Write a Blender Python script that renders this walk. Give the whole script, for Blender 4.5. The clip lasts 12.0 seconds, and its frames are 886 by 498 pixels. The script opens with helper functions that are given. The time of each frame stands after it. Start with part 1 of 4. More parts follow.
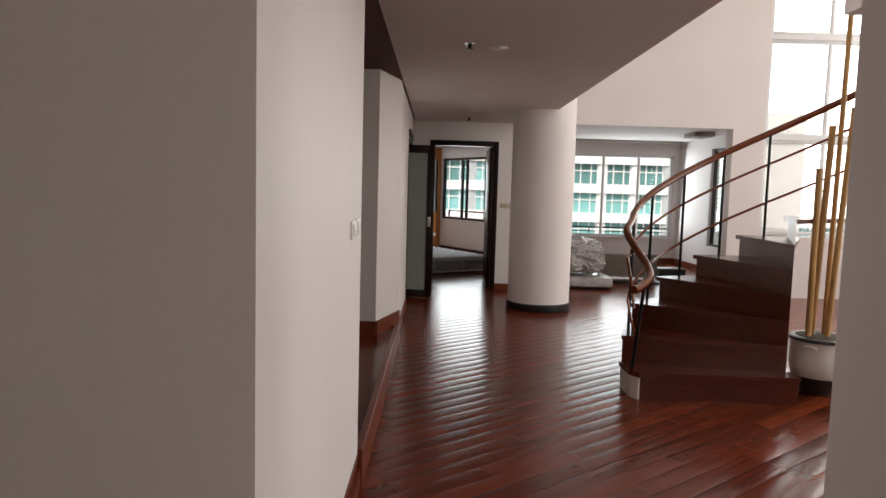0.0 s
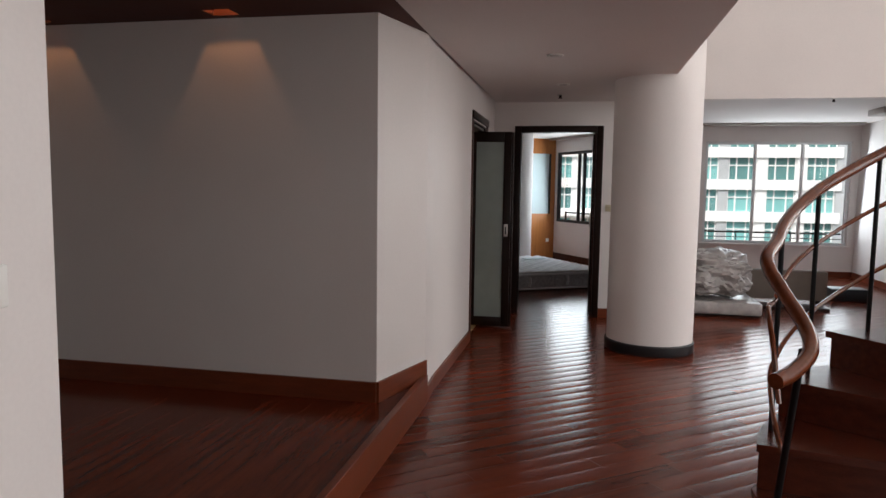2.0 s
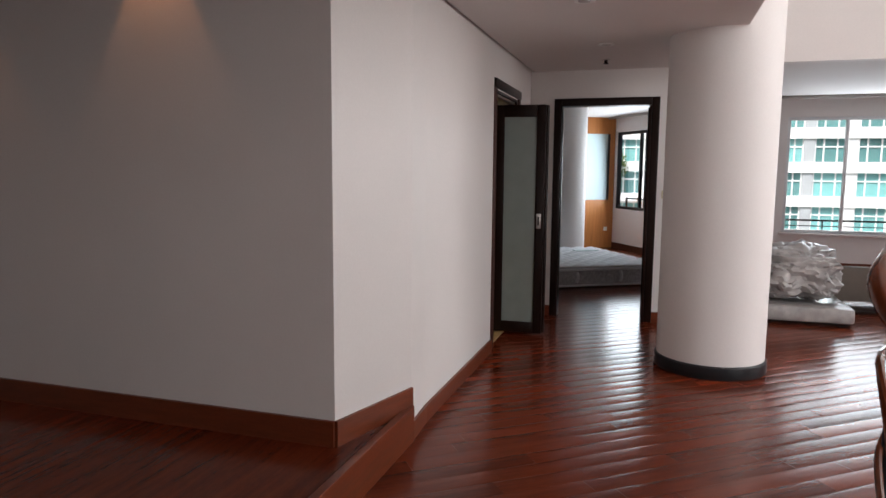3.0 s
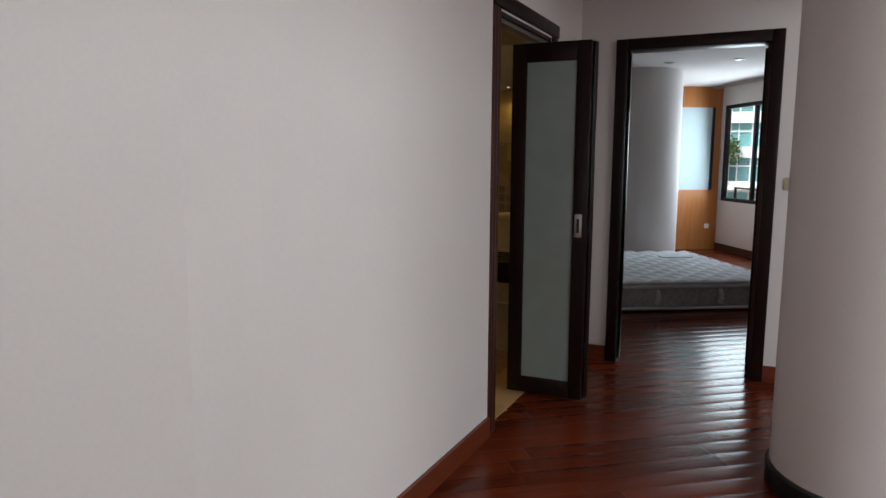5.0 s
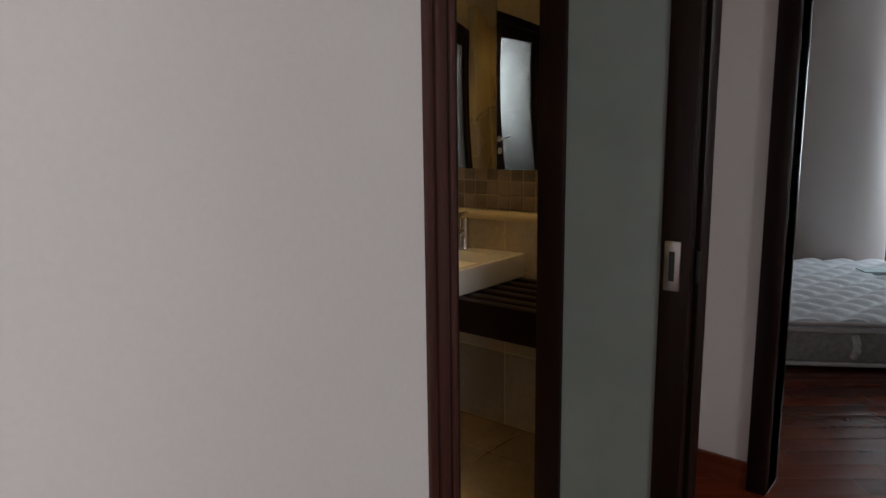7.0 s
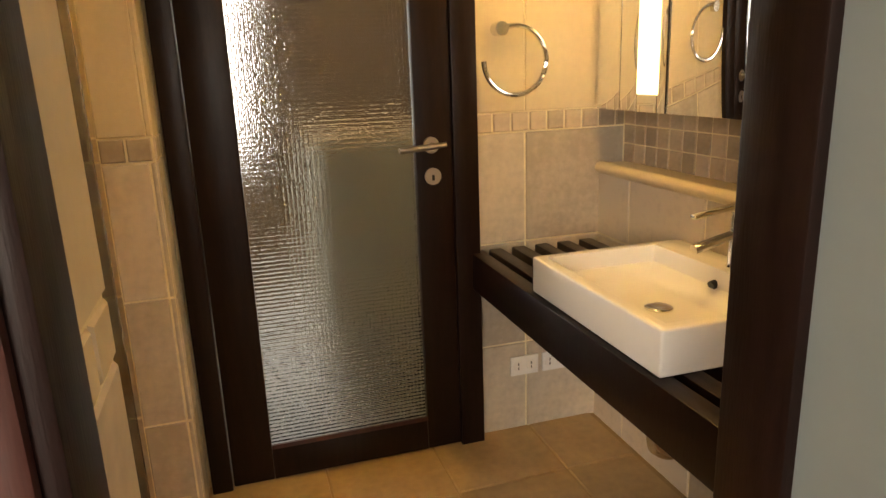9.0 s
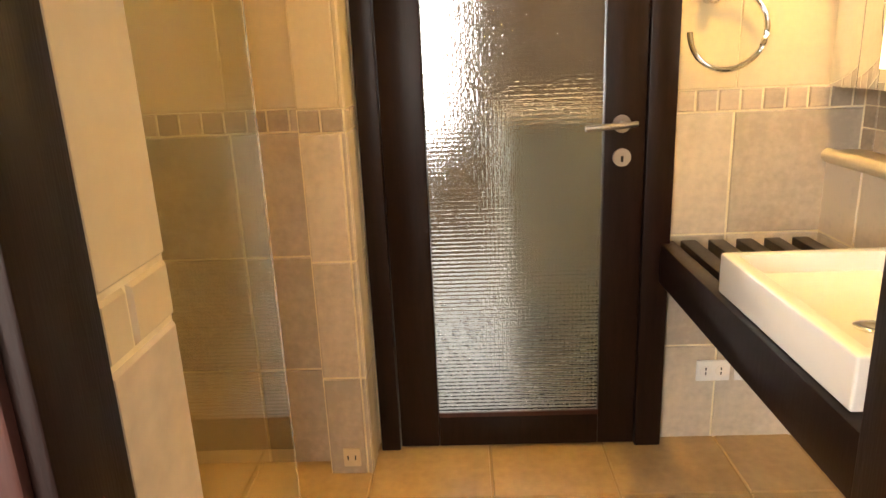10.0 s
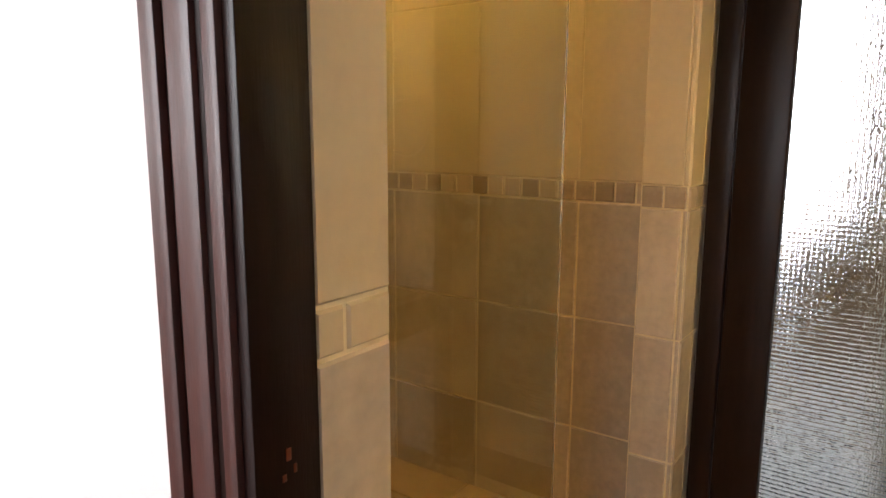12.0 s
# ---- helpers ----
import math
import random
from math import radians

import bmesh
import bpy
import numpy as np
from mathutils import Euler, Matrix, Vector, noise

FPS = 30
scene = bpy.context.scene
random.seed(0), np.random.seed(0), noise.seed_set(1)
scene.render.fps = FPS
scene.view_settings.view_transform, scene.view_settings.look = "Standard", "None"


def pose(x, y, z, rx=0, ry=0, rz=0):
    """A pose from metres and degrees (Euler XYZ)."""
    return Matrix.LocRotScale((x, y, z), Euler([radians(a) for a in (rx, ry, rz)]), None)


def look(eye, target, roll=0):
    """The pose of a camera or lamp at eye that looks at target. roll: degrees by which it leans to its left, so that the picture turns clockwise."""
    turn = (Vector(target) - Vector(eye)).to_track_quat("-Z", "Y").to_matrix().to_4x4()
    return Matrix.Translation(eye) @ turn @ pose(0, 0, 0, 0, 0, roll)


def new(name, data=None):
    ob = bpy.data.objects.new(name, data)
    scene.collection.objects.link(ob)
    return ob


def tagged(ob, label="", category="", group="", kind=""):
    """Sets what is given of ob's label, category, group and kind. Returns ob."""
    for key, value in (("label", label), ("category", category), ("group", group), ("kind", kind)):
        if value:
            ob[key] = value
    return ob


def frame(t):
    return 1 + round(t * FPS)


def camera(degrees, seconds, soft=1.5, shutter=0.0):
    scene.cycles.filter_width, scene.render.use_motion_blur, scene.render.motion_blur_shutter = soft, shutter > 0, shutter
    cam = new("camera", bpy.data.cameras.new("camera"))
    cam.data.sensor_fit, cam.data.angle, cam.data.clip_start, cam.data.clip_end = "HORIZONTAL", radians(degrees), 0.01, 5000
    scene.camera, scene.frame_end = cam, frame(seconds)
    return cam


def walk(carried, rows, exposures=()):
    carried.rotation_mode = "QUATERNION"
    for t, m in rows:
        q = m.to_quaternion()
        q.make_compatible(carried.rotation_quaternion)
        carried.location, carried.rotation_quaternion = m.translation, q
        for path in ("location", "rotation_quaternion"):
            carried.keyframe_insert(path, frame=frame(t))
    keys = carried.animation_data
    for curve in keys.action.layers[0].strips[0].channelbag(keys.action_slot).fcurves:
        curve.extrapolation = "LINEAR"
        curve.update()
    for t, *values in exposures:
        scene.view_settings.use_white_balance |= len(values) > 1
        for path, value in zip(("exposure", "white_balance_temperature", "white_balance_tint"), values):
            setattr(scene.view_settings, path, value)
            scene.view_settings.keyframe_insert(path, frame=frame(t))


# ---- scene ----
cam = camera(66.6, 12.0)
PATH = [
    (0, (-0.014, -0.223, 1.399), (0.006, 1.769, 1.226), 1.6),
    (0.5, (0.174, 0.255, 1.406), (0.093, 2.246, 1.237), 0.4),
    (1, (0.351, 0.736, 1.409), (0.12, 2.716, 1.243), 0.8),
    (1.5, (0.493, 1.224, 1.413), (0.189, 3.192, 1.235), 0.3),
    (2, (0.621, 1.719, 1.415), (0.221, 3.67, 1.232), 0.8),
    (2.5, (0.713, 2.221, 1.414), (0.221, 4.149, 1.212), 0.5),
    (3, (0.821, 2.73, 1.406), (0.226, 4.626, 1.177), 0.5),
    (5, (0.816, 4.844, 1.349), (-0.053, 6.625, 1.083), 0.3),
    (5.5, (0.739, 5.349, 1.344), (-0.206, 7.086, 1.045), -0.1),
    (6, (0.68, 5.782, 1.358), (-0.309, 7.49, 1.036), 0.0),
    (6.5, (0.585, 6.299, 1.345), (-0.521, 7.933, 1.021), 0.1),
    (8.3, (0.222, 7.71, 1.291), (-1.47, 8.673, 0.83), -2.4),
    (8.5, (0.152, 7.799, 1.298), (-1.594, 8.646, 0.808), -2.0),
    (9, (-0.017, 7.986, 1.31), (-1.868, 8.546, 0.801), -2.1),
    (9.5, (-0.051, 8.065, 1.3), (-1.968, 8.302, 0.78), -2.5),
    (10, (-0.052, 8.121, 1.299), (-1.974, 8.044, 0.75), -2.5),
    (10.5, (-0.099, 8.191, 1.298), (-1.971, 7.747, 0.75), -2.6),
    (11, (-0.081, 8.263, 1.305), (-1.834, 7.428, 0.828), -2.2),
    (11.5, (-0.049, 8.31, 1.309), (-1.658, 7.189, 0.917), -0.6),
    (12, (-0.037, 8.317, 1.314), (-1.642, 7.172, 0.977), 0.2),
]
rows = [(t, look(eye, target, roll)) for t, eye, target, roll in PATH]
walk(cam, rows, [(0.0, -0.1, 6600, 10), (0.5, -0.38, 6550, 10), (1.5, -0.3, 6400, 10), (2.5, 0.05, 6200, 10), (3.0, 0.2, 6150, 10), (5.0, 0.0, 5900, 6), (6.5, -0.1, 5850, 6), (8.3, 0.8, 6400, 10), (8.5, 1.05, 6500, 10),
                 (9.0, 1.75, 7500, 10), (9.5, 2.35, 7200, 10), (10.0, 2.55, 6900, 10), (10.5, 2.6, 6550, 10), (11.0, 2.5, 6350, 10), (12.0, 2.0, 5950, 10)])

# ---- world, sun and lamps ----
world = bpy.data.worlds.new("sky")
scene.world = world
world.use_nodes = True
wn = world.node_tree
sky = wn.nodes.new("ShaderNodeTexSky")
sky.sky_type, sky.sun_disc = "NISHITA", False
sky.sun_elevation, sky.sun_rotation = radians(50), radians(-150)
sky.air_density, sky.dust_density = 1.0, 6.0
wn.nodes["Background"].inputs[1].default_value = 0.15
wn.links.new(sky.outputs[0], wn.nodes["Background"].inputs[0])
sun = new("sun", bpy.data.lights.new("sun", "SUN"))
sun.data.energy, sun.data.angle, sun.data.color = 4.6, radians(20), (1.0, 0.96, 0.9)
sun.matrix_world = look((0, -20, 30), (5, 0, 0))


def area(name, eye, target, w, h, watts, color):
    ob = new(name, bpy.data.lights.new(name, "AREA"))
    ob.data.shape, ob.data.size, ob.data.size_y, ob.data.energy, ob.data.color = "RECTANGLE", w, h, watts, color
    ob.matrix_world = look(eye, target)
    return ob


DAY = (1.0, 0.955, 0.90)
COOL = (0.90, 0.97, 1.0)
WARM = (1.0, 0.60, 0.18)
area("sky_light_living", (3.9, 13.85, 1.5), (3.4, 6, 0.6), 2.2, 1.6, 50, COOL)
area("sky_light_tall", (6.4, 9.15, 2.9), (1.5, 4, 1.4), 3.6, 3.6, 190, DAY)
area("sky_light_bedroom", (0.58, 14.76, 1.45), (-1.1, 13.67, 1.3), 2.0, 1.3, 48, COOL)
area("sky_light_next_bath", (-3.9, 7.65, 1.35), (-2.2, 8.0, 1.1), 0.75, 1.8, 7.5, (0.97, 0.98, 1.0))
# Assumed daylight from an unseen right-hand opening, brightens hall and corridor walls.
area("assumed_light_right", (7.42, 3.0, 2.9), (0.0, 4.5, 1.3), 5.0, 4.4, 315, DAY)
# Added fill behind the start of the walk; no window stands there.
area("entry_fill_light", (2.2, -1.9, 2.2), (0.4, 3.0, 1.0), 1.6, 1.6, 22, DAY)


def spot(name, eye, target, watts, color, angle=100, blend=0.6, radius=0.03):
    ob = new(name, bpy.data.lights.new(name, "SPOT"))
    ob.data.energy, ob.data.color, ob.data.spot_size, ob.data.spot_blend, ob.data.shadow_soft_size = watts, color, radians(angle), blend, radius
    ob.matrix_world = look(eye, target)
    return ob


spot("basin_downlight_beam", (-1.48, 8.97, 2.36), (-1.52, 8.95, 0), 15.5, WARM, 130)
# Weak added fill near the doorway, from no known fitting.
spot("bath_fill_beam", (-0.95, 8.3, 2.36), (-0.9, 8.2, 0), 1.4, WARM, 140)
spot("shower_downlight_beam", (-1.5, 7.0, 2.36), (-1.6, 6.95, 0), 5.2, (1.0, 0.60, 0.15), 130)
spot("next_room_beam", (-2.72, 8.75, 2.36), (-2.75, 8.75, 0), 10, WARM, 80)
for hx in (-1.38, -2.6):
    spot("hall_downlight_beam", (hx, 5.24, 2.515), (hx, 5.24, 0), 3.4, (1.0, 0.42, 0.16), 150, 0.2, 0.012)


# ---- materials ----
def mat(name, color, rough=0.5, var=0.12, scale=6.0, fine=60.0, bump=0.1, metal=0.0, trans=0.0, ior=1.45, coat=0.0, stretch=(1, 1, 1), spread=0.0, island=0.0, emit=0.0):
    m = bpy.data.materials.new(name)
    m.use_nodes = True
    nt = m.node_tree
    b = nt.nodes["Principled BSDF"]
    tc = nt.nodes.new("ShaderNodeTexCoord")
    mp = nt.nodes.new("ShaderNodeMapping")
    mp.inputs["Scale"].default_value = stretch
    nt.links.new(tc.outputs["Object"], mp.inputs[0])
    n1 = nt.nodes.new("ShaderNodeTexNoise")
    n1.inputs["Scale"].default_value, n1.inputs["Detail"].default_value = scale, 6
    n2 = nt.nodes.new("ShaderNodeTexNoise")
    n2.inputs["Scale"].default_value, n2.inputs["Detail"].default_value = fine, 4
    nt.links.new(mp.outputs[0], n1.inputs["Vector"])
    nt.links.new(mp.outputs[0], n2.inputs["Vector"])
    add = nt.nodes.new("ShaderNodeMath")
    add.operation = "MULTIPLY_ADD"
    add.inputs[1].default_value = 0.6
    nt.links.new(n1.outputs["Fac"], add.inputs[0])
    half = nt.nodes.new("ShaderNodeMath")
    half.operation = "MULTIPLY"
    half.inputs[1].default_value = 0.4
    nt.links.new(n2.outputs["Fac"], half.inputs[0])
    nt.links.new(half.outputs[0], add.inputs[2])
    last = add.outputs[0]
    if spread or island:
        oi = nt.nodes.new("ShaderNodeNewGeometry" if island else "ShaderNodeObjectInfo")
        spread = spread or island
        mr = nt.nodes.new("ShaderNodeMath")
        mr.operation = "MULTIPLY_ADD"
        mr.inputs[1].default_value = spread
        nt.links.new(oi.outputs["Random Per Island" if island else "Random"], mr.inputs[0])
        sub = nt.nodes.new("ShaderNodeMath")
        sub.operation = "SUBTRACT"
        sub.inputs[1].default_value = spread / 2
        nt.links.new(last, mr.inputs[2])
        nt.links.new(mr.outputs[0], sub.inputs[0])
        last = sub.outputs[0]
    ramp = nt.nodes.new("ShaderNodeValToRGB")
    ramp.color_ramp.elements[0].position, ramp.color_ramp.elements[1].position = 0.3, 0.7
    lo, hi = [max(0, c * (1 - var)) for c in color], [min(1, c * (1 + var)) for c in color]
    ramp.color_ramp.elements[0].color, ramp.color_ramp.elements[1].color = (*lo, 1), (*hi, 1)
    nt.links.new(last, ramp.inputs[0])
    nt.links.new(ramp.outputs[0], b.inputs["Base Color"])
    rr = nt.nodes.new("ShaderNodeMapRange")
    rr.inputs["To Min"].default_value, rr.inputs["To Max"].default_value = rough * 0.85, min(1, rough * 1.15)
    nt.links.new(n1.outputs["Fac"], rr.inputs["Value"])
    nt.links.new(rr.outputs[0], b.inputs["Roughness"])
    b.inputs["Metallic"].default_value, b.inputs["Transmission Weight"].default_value, b.inputs["IOR"].default_value = metal, trans, ior
    b.inputs["Coat Weight"].default_value, b.inputs["Coat Roughness"].default_value = coat, 0.12
    if bump:
        bp = nt.nodes.new("ShaderNodeBump")
        bp.inputs["Strength"].default_value, bp.inputs["Distance"].default_value = bump, 0.004
        nt.links.new(last, bp.inputs["Height"])
        nt.links.new(bp.outputs[0], b.inputs["Normal"])
    if emit:
        b.inputs["Emission Color"].default_value, b.inputs["Emission Strength"].default_value = (*color, 1), emit
    return m


WALL = mat("white_wall_paint", (0.74, 0.70, 0.68), 0.6, 0.04, 1.5, 90, 0.12)
CEIL = mat("ceiling_paint", (0.70, 0.66, 0.64), 0.8, 0.03, 2, 60, 0.05)
BROWN = mat("brown_ceiling_paint", (0.075, 0.017, 0.009), 0.75, 0.15, 3, 40, 0.1)
FLOOR = mat("red_hardwood", (0.13, 0.024, 0.009), 0.195, 0.4, 3, 30, 0.08, coat=0.0, stretch=(9, 0.7, 1), spread=0.25)
STEP = mat("stained_step_wood", (0.075, 0.015, 0.007), 0.25, 0.35, 4, 30, 0.08, coat=0.0, stretch=(1, 9, 9))
FLOORF = mat("red_hardwood_far", (0.13, 0.025, 0.009), 0.2, 0.4, 5, 30, 0.06, coat=0.0, island=0.5)
for wood in (FLOOR, FLOORF):
    wood.node_tree.nodes["Principled BSDF"].inputs["Specular IOR Level"].default_value = 0.26
BASE = mat("baseboard_wood", (0.145, 0.033, 0.012), 0.35, 0.3, 5, 40, 0.1, stretch=(1, 1, 8))
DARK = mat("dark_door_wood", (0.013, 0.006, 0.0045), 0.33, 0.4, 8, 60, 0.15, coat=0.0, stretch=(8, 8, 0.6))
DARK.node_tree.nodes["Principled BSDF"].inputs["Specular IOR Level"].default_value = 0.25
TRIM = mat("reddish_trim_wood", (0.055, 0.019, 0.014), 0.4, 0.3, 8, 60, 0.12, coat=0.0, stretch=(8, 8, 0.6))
RAIL = mat("polished_rail_wood", (0.14, 0.034, 0.011), 0.25, 0.3, 9, 50, 0.05, coat=0.15)
IRON = mat("black_iron", (0.012, 0.012, 0.013), 0.45, 0.3, 20, 80, 0.1, metal=0.6)
ORANGE = mat("orange_wood_panel", (0.42, 0.16, 0.045), 0.35, 0.2, 5, 40, 0.08, stretch=(6, 6, 0.6))
BLACK = mat("black_aluminium", (0.015, 0.016, 0.018), 0.4, 0.2, 12, 60, 0.03)
WHITE = mat("white_plastic", (0.78, 0.77, 0.74), 0.35, 0.03, 12, 60, 0.0)
ALU = mat("white_window_frame", (0.75, 0.76, 0.77), 0.4, 0.04, 12, 60, 0.02)
CHROME = mat("chrome", (0.75, 0.74, 0.72), 0.12, 0.03, 12, 60, 0.0, metal=1.0)
STEEL = mat("brushed_steel", (0.5, 0.48, 0.46), 0.3, 0.05, 12, 90, 0.02, metal=1.0)
CERAMIC = mat("white_ceramic", (0.82, 0.80, 0.76), 0.08, 0.02, 4, 30, 0.0, coat=0.5)
TILE = mat("beige_stone_tile", (0.53, 0.45, 0.35), 0.42, 0.2, 5, 40, 0.25, spread=0.45)
MOSAIC = mat("tumbled_mosaic", (0.50, 0.40, 0.29), 0.5, 0.25, 9, 50, 0.3, spread=0.45)
CREAM = mat("cream_upper_tile", (0.66, 0.55, 0.36), 0.4, 0.07, 4, 45, 0.35, spread=0.2)
GROUT = mat("pale_grout", (0.80, 0.70, 0.48), 0.8, 0.12, 20, 90, 0.2)
GROUTF = mat("sand_floor_grout", (0.42, 0.29, 0.15), 0.8, 0.15, 20, 90, 0.2)
FTILE = mat("sand_floor_tile", (0.46, 0.315, 0.155), 0.38, 0.2, 5, 35, 0.12, spread=0.05)
FROST = mat("frosted_glass", (0.37, 0.43, 0.41), 0.5, 0.12, 2, 9, 0.0, trans=0.35)
FROSTW = mat("frosted_bright_glass", (0.72, 0.84, 0.86), 0.6, 0.03, 2, 60, 0.0, trans=0.4)
MIRROR = mat("mirror_silver", (0.86, 0.88, 0.86), 0.02, 0.01, 2, 9, 0.0, metal=1.0)
MATT = mat("mattress_quilt", (0.78, 0.81, 0.85), 0.8, 0.08, 12, 90, 0.2)
MSIDE = mat("mattress_side_grey", (0.40, 0.38, 0.39), 0.85, 0.35, 30, 120, 0.3)
PIPING = mat("mattress_piping", (0.66, 0.65, 0.66), 0.7, 0.08, 20, 90, 0.1)
TAUPE = mat("taupe_upholstery", (0.16, 0.13, 0.11), 0.85, 0.15, 8, 120, 0.2)
PLASTIC = mat("plastic_wrap", (0.36, 0.34, 0.33), 0.32, 0.4, 5, 14, 0.4, coat=0.15)
BAMBOO = mat("bamboo_cane", (0.42, 0.24, 0.08), 0.4, 0.35, 10, 60, 0.1, stretch=(1, 1, 0.3))
POT = mat("white_glazed_pot", (0.66, 0.63, 0.58), 0.3, 0.1, 5, 40, 0.1)
POTD = mat("dark_pot_glaze", (0.03, 0.028, 0.026), 0.35, 0.2, 5, 40, 0.1)
SOIL = mat("dark_soil", (0.05, 0.035, 0.025), 0.9, 0.4, 20, 80, 0.6)
CONC = mat("pale_facade", (0.80, 0.80, 0.80), 0.8, 0.06, 0.3, 3, 0.05)
GREYF = mat("grey_facade", (0.42, 0.44, 0.46), 0.8, 0.08, 0.3, 3, 0.05)
TEAL = mat("teal_window_glass", (0.16, 0.36, 0.36), 0.12, 0.35, 0.4, 2, 0.0, spread=0.8)
LEAF = mat("foliage", (0.06, 0.12, 0.03), 0.7, 0.4, 3, 12, 0.2)
GROUND = mat("city_ground", (0.16, 0.17, 0.16), 0.9, 0.3, 0.02, 0.3, 0.1)
DIFF = mat("lamp_diffuser", (1.0, 0.80, 0.42), 0.5, 0.01, 2, 9, 0.0, emit=1.1)
BULB = mat("downlight_bulb", (1.0, 0.42, 0.18), 0.5, 0.01, 2, 9, 0.0, emit=1.2)
BEIGE = mat("beige_switch_plate", (0.55, 0.48, 0.34), 0.4, 0.06, 12, 60, 0.0)
PALEW = mat("pale_green_paint", (0.55, 0.56, 0.48), 0.6, 0.1, 3, 40, 0.1)
NEXTW = mat("brown_plaster", (0.20, 0.135, 0.085), 0.6, 0.15, 4, 40, 0.1)
TRACK = mat("curtain_track_grey", (0.35, 0.32, 0.29), 0.6, 0.1, 12, 60, 0.05)


def glass(name, color, rough, bump=0.0, scale=110.0):
    m = bpy.data.materials.new(name)
    m.use_nodes = True
    nt = m.node_tree
    b = nt.nodes["Principled BSDF"]
    b.inputs["Base Color"].default_value = (*color, 1)
    b.inputs["Roughness"].default_value, b.inputs["Transmission Weight"].default_value, b.inputs["IOR"].default_value = rough, 1.0, 1.45
    if bump:
        tc = nt.nodes.new("ShaderNodeTexCoord")
        wy, wz = nt.nodes.new("ShaderNodeTexWave"), nt.nodes.new("ShaderNodeTexWave")
        wy.bands_direction, wz.bands_direction = "Y", "Z"
        no = nt.nodes.new("ShaderNodeTexNoise")
        no.inputs["Scale"].default_value = 110
        nt.links.new(tc.outputs["Object"], no.inputs["Vector"])
        big = nt.nodes.new("ShaderNodeMath")
        big.operation = "MULTIPLY"
        big.inputs[1].default_value = 0.9
        nt.links.new(no.outputs["Fac"], big.inputs[0])
        s = big.outputs[0]
        for w in (wy, wz):
            w.inputs["Scale"].default_value, w.inputs["Distortion"].default_value = scale / 6.28, 0.5
            w.inputs["Detail Scale"].default_value = 3
            nt.links.new(tc.outputs["Object"], w.inputs["Vector"])
            a = nt.nodes.new("ShaderNodeMath")
            nt.links.new(s, a.inputs[0])
            nt.links.new(w.outputs["Fac"], a.inputs[1])
            s = a.outputs[0]
        bp = nt.nodes.new("ShaderNodeBump")
        bp.inputs["Strength"].default_value, bp.inputs["Distance"].default_value = bump, 0.0026
        nt.links.new(s, bp.inputs["Height"])
        nt.links.new(bp.outputs[0], b.inputs["Normal"])
    return m


CLEAR = glass("clear_glass", (0.97, 0.99, 0.98), 0.0)
SHOWERG = glass("shower_glass", (0.88, 0.91, 0.80), 0.0)
TEXG = glass("textured_glass", (0.80, 0.81, 0.79), 0.13, 0.8, 150.0)


# ---- building helpers ----
def box(bm, x0, y0, z0, x1, y1, z1, bevel=0.0, m=None):
    r = bmesh.ops.create_cube(bm, size=1)
    vs = r["verts"]
    t = Matrix.Translation(((x0 + x1) / 2, (y0 + y1) / 2, (z0 + z1) / 2)) @ Matrix.Diagonal((abs(x1 - x0), abs(y1 - y0), abs(z1 - z0), 1))
    bmesh.ops.transform(bm, matrix=(m or Matrix()) @ t, verts=vs)
    if bevel:
        es = list({e for v in vs for e in v.link_edges})
        bmesh.ops.bevel(bm, geom=es, offset=bevel, segments=2, affect="EDGES", profile=0.5)


def cyl(bm, a, b, r, r2=None, n=20):
    a, b = Vector(a), Vector(b)
    d = b - a
    m = Matrix.Translation((a + b) / 2) @ d.to_track_quat("Z", "Y").to_matrix().to_4x4()
    bmesh.ops.create_cone(bm, cap_ends=True, segments=n, radius1=r, radius2=r if r2 is None else r2, depth=d.length, matrix=m)


def lathe(bm, profile, at=(0, 0, 0), n=36):
    rings = [[bm.verts.new((at[0] + r * math.cos(2 * math.pi * i / n), at[1] + r * math.sin(2 * math.pi * i / n), at[2] + z)) for i in range(n)] for r, z in profile]
    for lo, hi in zip(rings, rings[1:]):
        for i in range(n):
            bm.faces.new((lo[i], lo[(i + 1) % n], hi[(i + 1) % n], hi[i]))
    bm.faces.new(rings[0][::-1])
    bm.faces.new(rings[-1])


def tube(bm, pts, r, n=10):
    pts = [Vector(p) for p in pts]
    rings = []
    up = Vector((0.13, 0.2, 1)).normalized()
    for i, p in enumerate(pts):
        d = (pts[min(i + 1, len(pts) - 1)] - pts[max(i - 1, 0)]).normalized()
        s = d.cross(up).normalized()
        u = s.cross(d)
        rings.append([bm.verts.new(p + r * (math.cos(2 * math.pi * k / n) * s + math.sin(2 * math.pi * k / n) * u)) for k in range(n)])
    for lo, hi in zip(rings, rings[1:]):
        for k in range(n):
            bm.faces.new((lo[k], lo[(k + 1) % n], hi[(k + 1) % n], hi[k]))
    bm.faces.new(rings[0][::-1])
    bm.faces.new(rings[-1])


def prism(bm, poly, z0, z1):
    lo = [bm.verts.new((x, y, z0)) for x, y in poly]
    hi = [bm.verts.new((x, y, z1)) for x, y in poly]
    n = len(poly)
    for i in range(n):
        bm.faces.new((lo[i], lo[(i + 1) % n], hi[(i + 1) % n], hi[i]))
    bm.faces.new(lo[::-1])
    bm.faces.new(hi)


